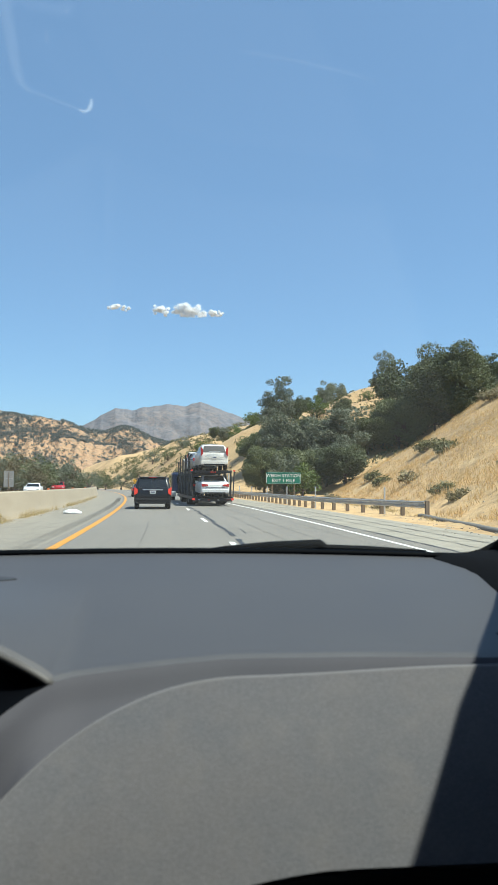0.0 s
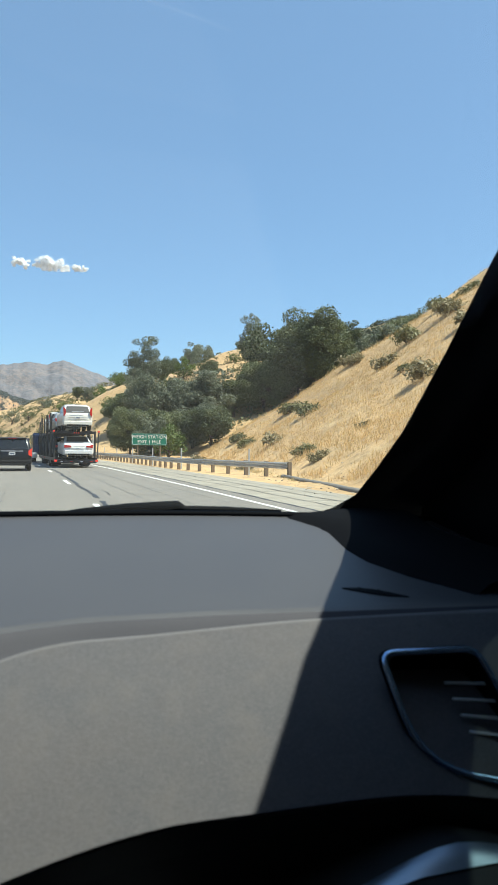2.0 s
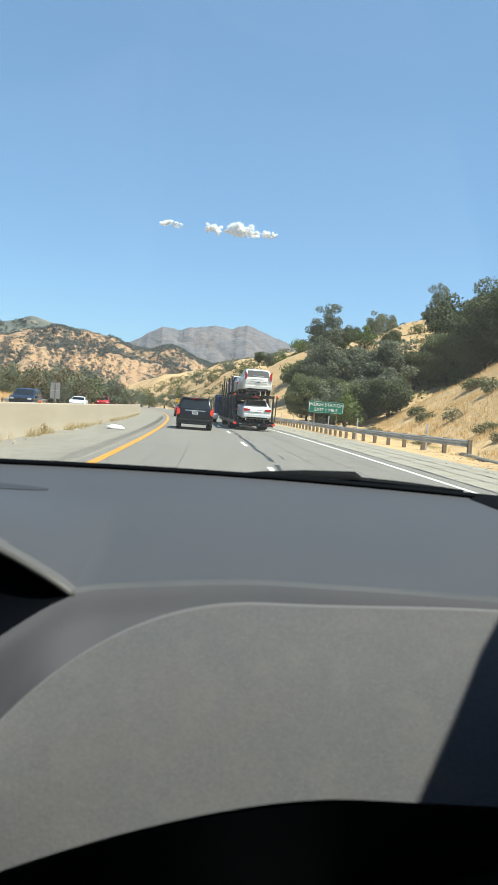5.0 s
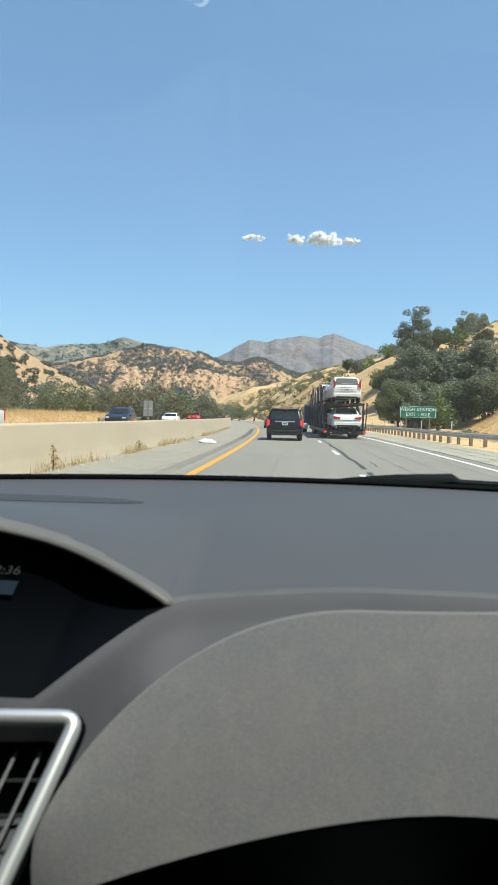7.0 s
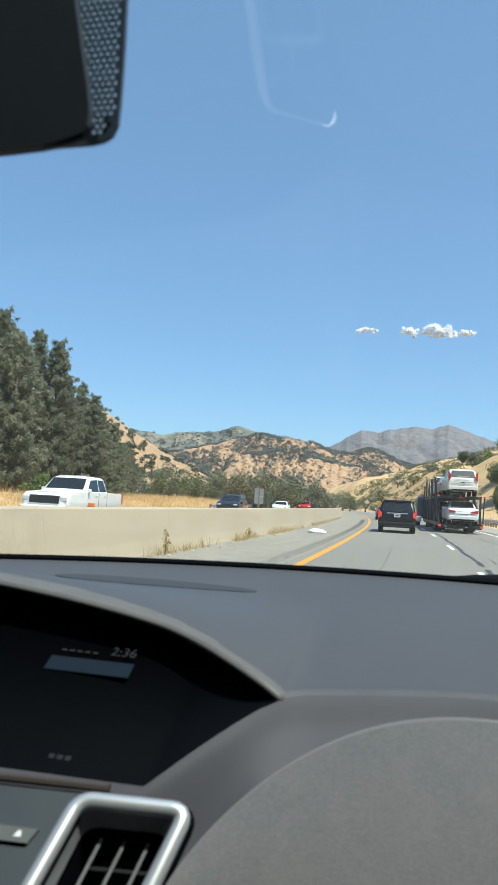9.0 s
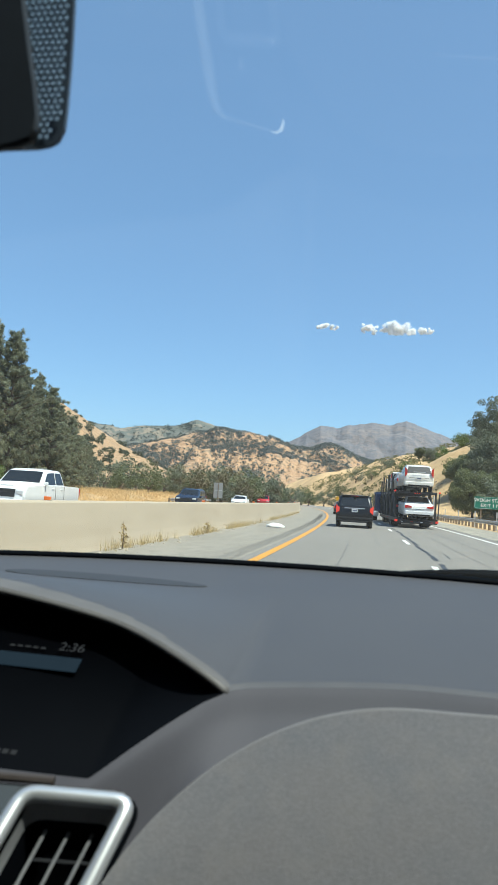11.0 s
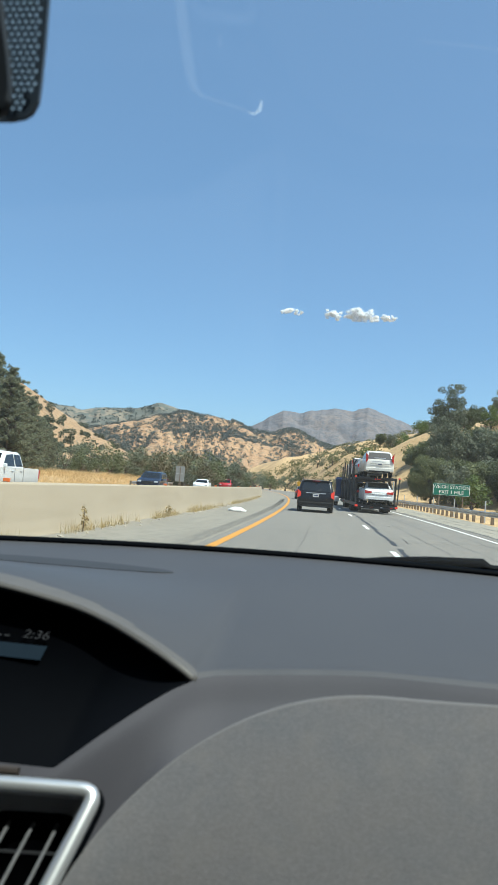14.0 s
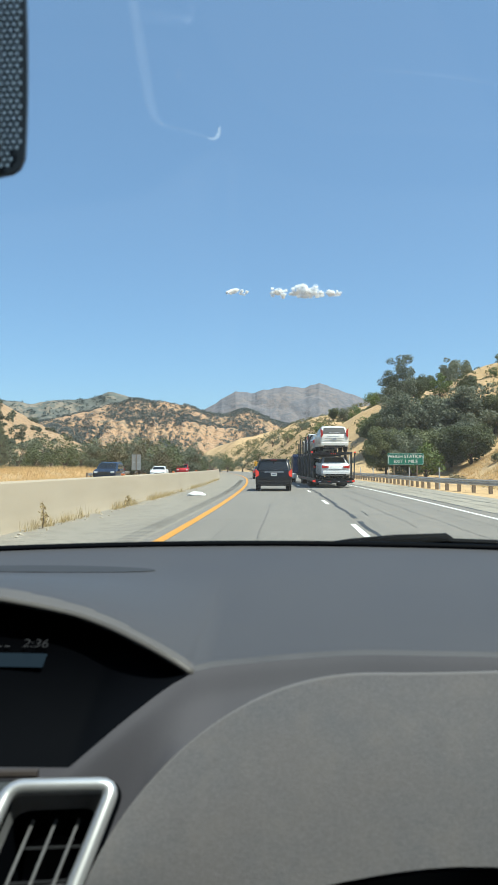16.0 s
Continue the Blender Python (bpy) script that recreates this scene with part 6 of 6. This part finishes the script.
onc_suv = stand(make_car("dark_suv", "dark blue sport utility vehicle driving towards the camera", P_NAVY, SUV, 1.95, 1.78, [(0.07, 1.15), (0.31, 1.66)], SUV_SIDE, (0.95, 1.02, 0.17, 0.36), (1.0, 3.95), rails=True, front_glass=[(3.68, 1.22), (3.05, 1.65)], group="oncoming cars"), -17.0, 66, 0, 184)


P_RED = paint("red_car_paint", (0.42, 0.03, 0.035))
onc_red = stand(make_car("red_suv", "red sport utility vehicle driving towards the camera beyond the barrier", P_RED, SUV, 1.95, 1.78, [(0.07, 1.15), (0.31, 1.66)], SUV_SIDE, (0.95, 1.02, 0.17, 0.36), (1.0, 3.95), rails=True, front_glass=[(3.68, 1.22), (3.05, 1.65)], group="oncoming cars"), -19.2, 120, 0, 187)


def headlights(ob, y, z, w):
    for s in (-1, 1):
        part("headlight", boxed(s * w - 0.16, s * w + 0.16, y - 0.12, y + 0.012, z - 0.07, z + 0.07, bevel=0.02), LAMP, ob, "clear headlight")


headlights(onc, 4.55, 0.72, 0.68)
headlights(onc_suv, 5.0, 0.88, 0.72)
headlights(onc_red, 5.0, 0.88, 0.72)
part("grille", boxed(-0.5, 0.5, 4.98, 5.04, 0.66, 0.92, bevel=0.02), RACK, onc_suv)
part("grille", boxed(-0.4, 0.4, 4.56, 4.62, 0.5, 0.62, bevel=0.01), RACK, onc)

# white pickup beyond the barrier
PICKUP = [(0.05, 0.55), (0.0, 0.9), (0.03, 1.24), (0.12, 1.27), (1.72, 1.27), (1.78, 1.30), (1.95, 1.86), (2.15, 1.95), (3.25, 1.955), (3.55, 1.86), (4.15, 1.32), (4.4, 1.27), (5.5, 1.2), (5.74, 1.08), (5.8, 0.85), (5.78, 0.55), (5.65, 0.45), (0.3, 0.5)]
PICKUP_SIDE = [[(1.98, 1.33), (2.72, 1.32), (2.72, 1.82), (2.16, 1.82)], [(2.82, 1.32), (3.98, 1.3), (3.5, 1.78), (2.82, 1.83)]]
truck = make_car("pickup_truck", "white crew cab pickup truck driving towards the camera", P_WHITE, PICKUP, 2.04, 1.955, [(1.81, 1.36), (1.94, 1.82)], PICKUP_SIDE, (1.0, 1.02, 0.14, 0.4), (1.05, 4.75), front_glass=[(4.08, 1.38), (3.58, 1.84)], group="oncoming cars", category="pickup truck", plate_z=0.7, narrow=0.17, belt=1.27)
part("grille", boxed(-0.64, 0.64, 5.72, 5.83, 0.76, 1.08, bevel=0.03), RACK, truck, "black grille")
part("front_bumper", boxed(-0.98, 0.98, 5.66, 5.93, 0.46, 0.68, bevel=0.06), P_WHITE, truck)
part("hood_bulge", boxed(-0.46, 0.46, 4.5, 5.55, 1.15, 1.265, bevel=0.04), P_WHITE, truck)
for s in (-1, 1):
    part("headlight", boxed(s * 0.82 - 0.15, s * 0.82 + 0.15, 5.62, 5.80, 0.86, 1.04, bevel=0.03), LAMP, truck, "clear headlight")
    for y in (2.77, 1.86):
        part("door_seam", boxed(s * 1.022 - 0.004, s * 1.022 + 0.004, y, y + 0.025, 0.6, 1.26), BUMPER, truck)
    for y in (2.05, 2.95):
        part("door_handle", boxed(s * 1.03 - 0.02, s * 1.03 + 0.02, y, y + 0.2, 1.12, 1.15, bevel=0.008), P_WHITE, truck)
stand(truck, -14.9, 32.0, 0, 182)

# ---- the car carrier
carrier = thing("car_carrier", "blue car carrier truck with a black two-deck trailer rack", "car carrier")
LEN = 16.0


def bar(name, a, b, r, mat=None, label="", seg=6):
    bm = bmesh.new()
    tube(bm, [a, b], r, seg)
    return part(name, bm, mat or RACK, carrier, label)


for s in (-1, 1):
    part("lower_rail", boxed(s * 1.24 - 0.06, s * 1.24 + 0.06, 0.0, LEN, 0.42, 0.62, bevel=0.015), RACK, carrier)
    part("lower_track", boxed(s * 0.72 - 0.26, s * 0.72 + 0.26, 0.0, 10.5, 0.44, 0.50, bevel=0.01), RACK, carrier)
    part("upper_track", boxed(s * 0.72 - 0.26, s * 0.72 + 0.26, 0.1, LEN, 2.22, 2.30, bevel=0.01), RACK, carrier)
    part("upper_rail", boxed(s * 1.20 - 0.05, s * 1.20 + 0.05, 0.4, LEN, 2.16, 2.30, bevel=0.012), RACK, carrier)
    for i, y in enumerate((0.9, 3.6, 4.3, 7.0, 7.7, 10.4, 13.2, 15.6)):
        part("rack_post", boxed(s * 1.24 - 0.055, s * 1.24 + 0.055, y - 0.07, y + 0.07, 0.5, 2.3 if y < 2 else 3.55 - 0.25 * (i % 2), bevel=0.012), RACK, carrier, "black rack post")
    for y0, y1 in ((0.9, 3.6), (4.3, 7.0), (7.7, 10.4), (10.4, 13.2)):
        bar("rack_brace", (s * 1.24, y0, 0.6), (s * 1.24, y1, 2.2), 0.045)
        bar("hand_rail", (s * 1.26, y0, 3.0), (s * 1.26, y1, 3.0), 0.025)
        bar("hydraulic_ram", (s * 1.20, y0 + 0.5, 0.7), (s * 1.20, y0 + 0.7, 2.1), 0.04, STEEL, "bright hydraulic ram")
    bar("ramp_arm", (s * 1.30, 0.1, 0.65), (s * 1.42, 0.5, 2.25), 0.04)
    part("side_lamp", boxed(s * 1.36 - 0.06, s * 1.36 + 0.06, -0.02, 0.08, 2.22, 2.31, bevel=0.01), REDLIT, carrier, "red marker lamp")
    part("tail_light", boxed(s * 1.24 - 0.09, s * 1.24 + 0.09, -0.06, 0.02, 0.38, 0.51, bevel=0.01), REDLIT, carrier, "bright red tail light")
    part("mud_flap", boxed(s * 0.95 - 0.3, s * 0.95 + 0.3, 3.0, 3.03, 0.12, 0.6), TYRE, carrier)
    for y in (4.0, 5.2):
        w = wheel(carrier, s * 1.02, y, 0.46, 0.5)
    for y in (12.2, 13.4):
        wheel(carrier, s * 1.0, y, 0.5, 0.4)
    for y in (18.2, 20.2):
        wheel(carrier, -0.6 + s * 1.0, y, 0.5, 0.4)
    for y in lin(6.5, 11.5, 3):
        part("side_marker", boxed(s * 1.30 - 0.02, s * 1.30 + 0.02, y - 0.08, y + 0.08, 0.5, 0.58), REDLAMP, carrier)
for y in (0.15, 3.6, 7.0, 10.4, 13.2, 15.7):
    part("cross_beam", boxed(-1.2, 1.2, y - 0.07, y + 0.07, 2.12, 2.24, bevel=0.01), RACK, carrier)
    part("lower_cross_beam", boxed(-1.2, 1.2, y - 0.07, y + 0.07, 0.34, 0.46, bevel=0.01), RACK, carrier)
part("rear_sill", boxed(-1.25, 1.25, -0.05, 0.1, 0.30, 0.50, bevel=0.02), RACK, carrier)
for i in range(3):
    part("centre_lamp", boxed(-0.16 + 0.13 * i, -0.09 + 0.13 * i, 0.04, 0.08, 2.14, 2.20), REDLIT, carrier)
for i in range(4):
    part("reflector", boxed(-0.95 + 0.6 * i, -0.8 + 0.6 * i, -0.056, -0.051, 0.39, 0.42), REDLAMP if i % 2 else WHITE, carrier)
bm = boxed(-1.75, 0.55, 16.6, 19.2, 0.75, 2.35, bevel=0.12)
part("cab", bm, P_BLUE, carrier, "dark blue cab")
part("cab_roof", boxed(-1.7, 0.5, 16.8, 18.9, 2.3, 2.44, bevel=0.06), P_BLUE, carrier)
part("cab_nose", boxed(-1.5, 0.2, 19.1, 20.7, 0.6, 1.6, bevel=0.15), P_BLUE, carrier)
part("cab_rear_window", boxed(-1.3, 0.1, 16.57, 16.605, 1.5, 2.1), GLASS, carrier)
for s in (-1, 1):
    part("cab_mirror", boxed(s * 1.42 - 0.7, s * 1.42 - 0.5, 18.7, 18.8, 1.4, 2.0, bevel=0.03), P_BLUE, carrier)
    part("fuel_tank", boxed(s * 1.0 - 0.82, s * 1.0 - 0.38, 16.3, 17.8, 0.35, 0.8, bevel=0.1), STEEL, carrier)
CX, CY, TURN = 2.2, 46.0, 3.4
stand(carrier, CX, CY, 0, TURN)


def load(ob, x, y, z, turn=0.0, lean=0.0):
    ob.matrix_basis = pose(CX, CY, 0, 0, 0, TURN) @ pose(x, y, z, lean, 0, turn)
    return ob


load(make_car("white_sedan", "white sedan strapped on the lower deck of the carrier", P_WHITE, SEDAN, 1.80, 1.455, [(0.66, 1.1), (1.24, 1.40)], SEDAN_SIDE, (0.86, 0.84, 0.40, 0.2), (0.85, 3.6), PALEGLASS, "cars on the carrier", plate_z=0.45, narrow=0.24, belt=0.9), 0.12, -0.25, 0.50, 0, 1.5)
load(make_car("white_crossover", "pearl white crossover on the upper deck of the carrier", P_PEARL, HATCH, 1.82, 1.655, [(0.09, 1.11), (0.43, 1.52)], HATCH_SIDE, (0.86, 1.18, 0.13, 0.62), (0.85, 3.5), PALEGLASS, "cars on the carrier", plate_z=0.8, narrow=0.2, belt=1.0), 0.05, -0.15, 2.30, 0, 1.0)
load(make_car("silver_sedan", "silver sedan loaded further forward on the carrier", P_SILVER, SEDAN, 1.80, 1.455, [(0.66, 1.1), (1.24, 1.40)], SEDAN_SIDE, (0.86, 0.84, 0.40, 0.2), (0.85, 3.6), None, "cars on the carrier", plate_z=0.45, narrow=0.24, belt=0.9), 0.0, 5.2, 2.30, 0)
load(make_car("blue_sedan", "dark blue sedan on the lower deck of the carrier", P_NAVY, SEDAN, 1.80, 1.455, [(0.66, 1.1), (1.24, 1.40)], SEDAN_SIDE, (0.86, 0.84, 0.40, 0.2), (0.85, 3.6), None, "cars on the carrier", plate_z=0.45, narrow=0.24, belt=0.9), 0.0, 5.6, 0.50, 0)
load(make_car("white_hatchback", "white hatchback at the front of the upper deck", P_WHITE, HATCH, 1.80, 1.655, [(0.09, 1.11), (0.43, 1.52)], HATCH_SIDE, (0.86, 1.18, 0.13, 0.5), (0.85, 3.5), None, "cars on the carrier", plate_z=0.8), 0.0, 10.6, 2.30, 0)
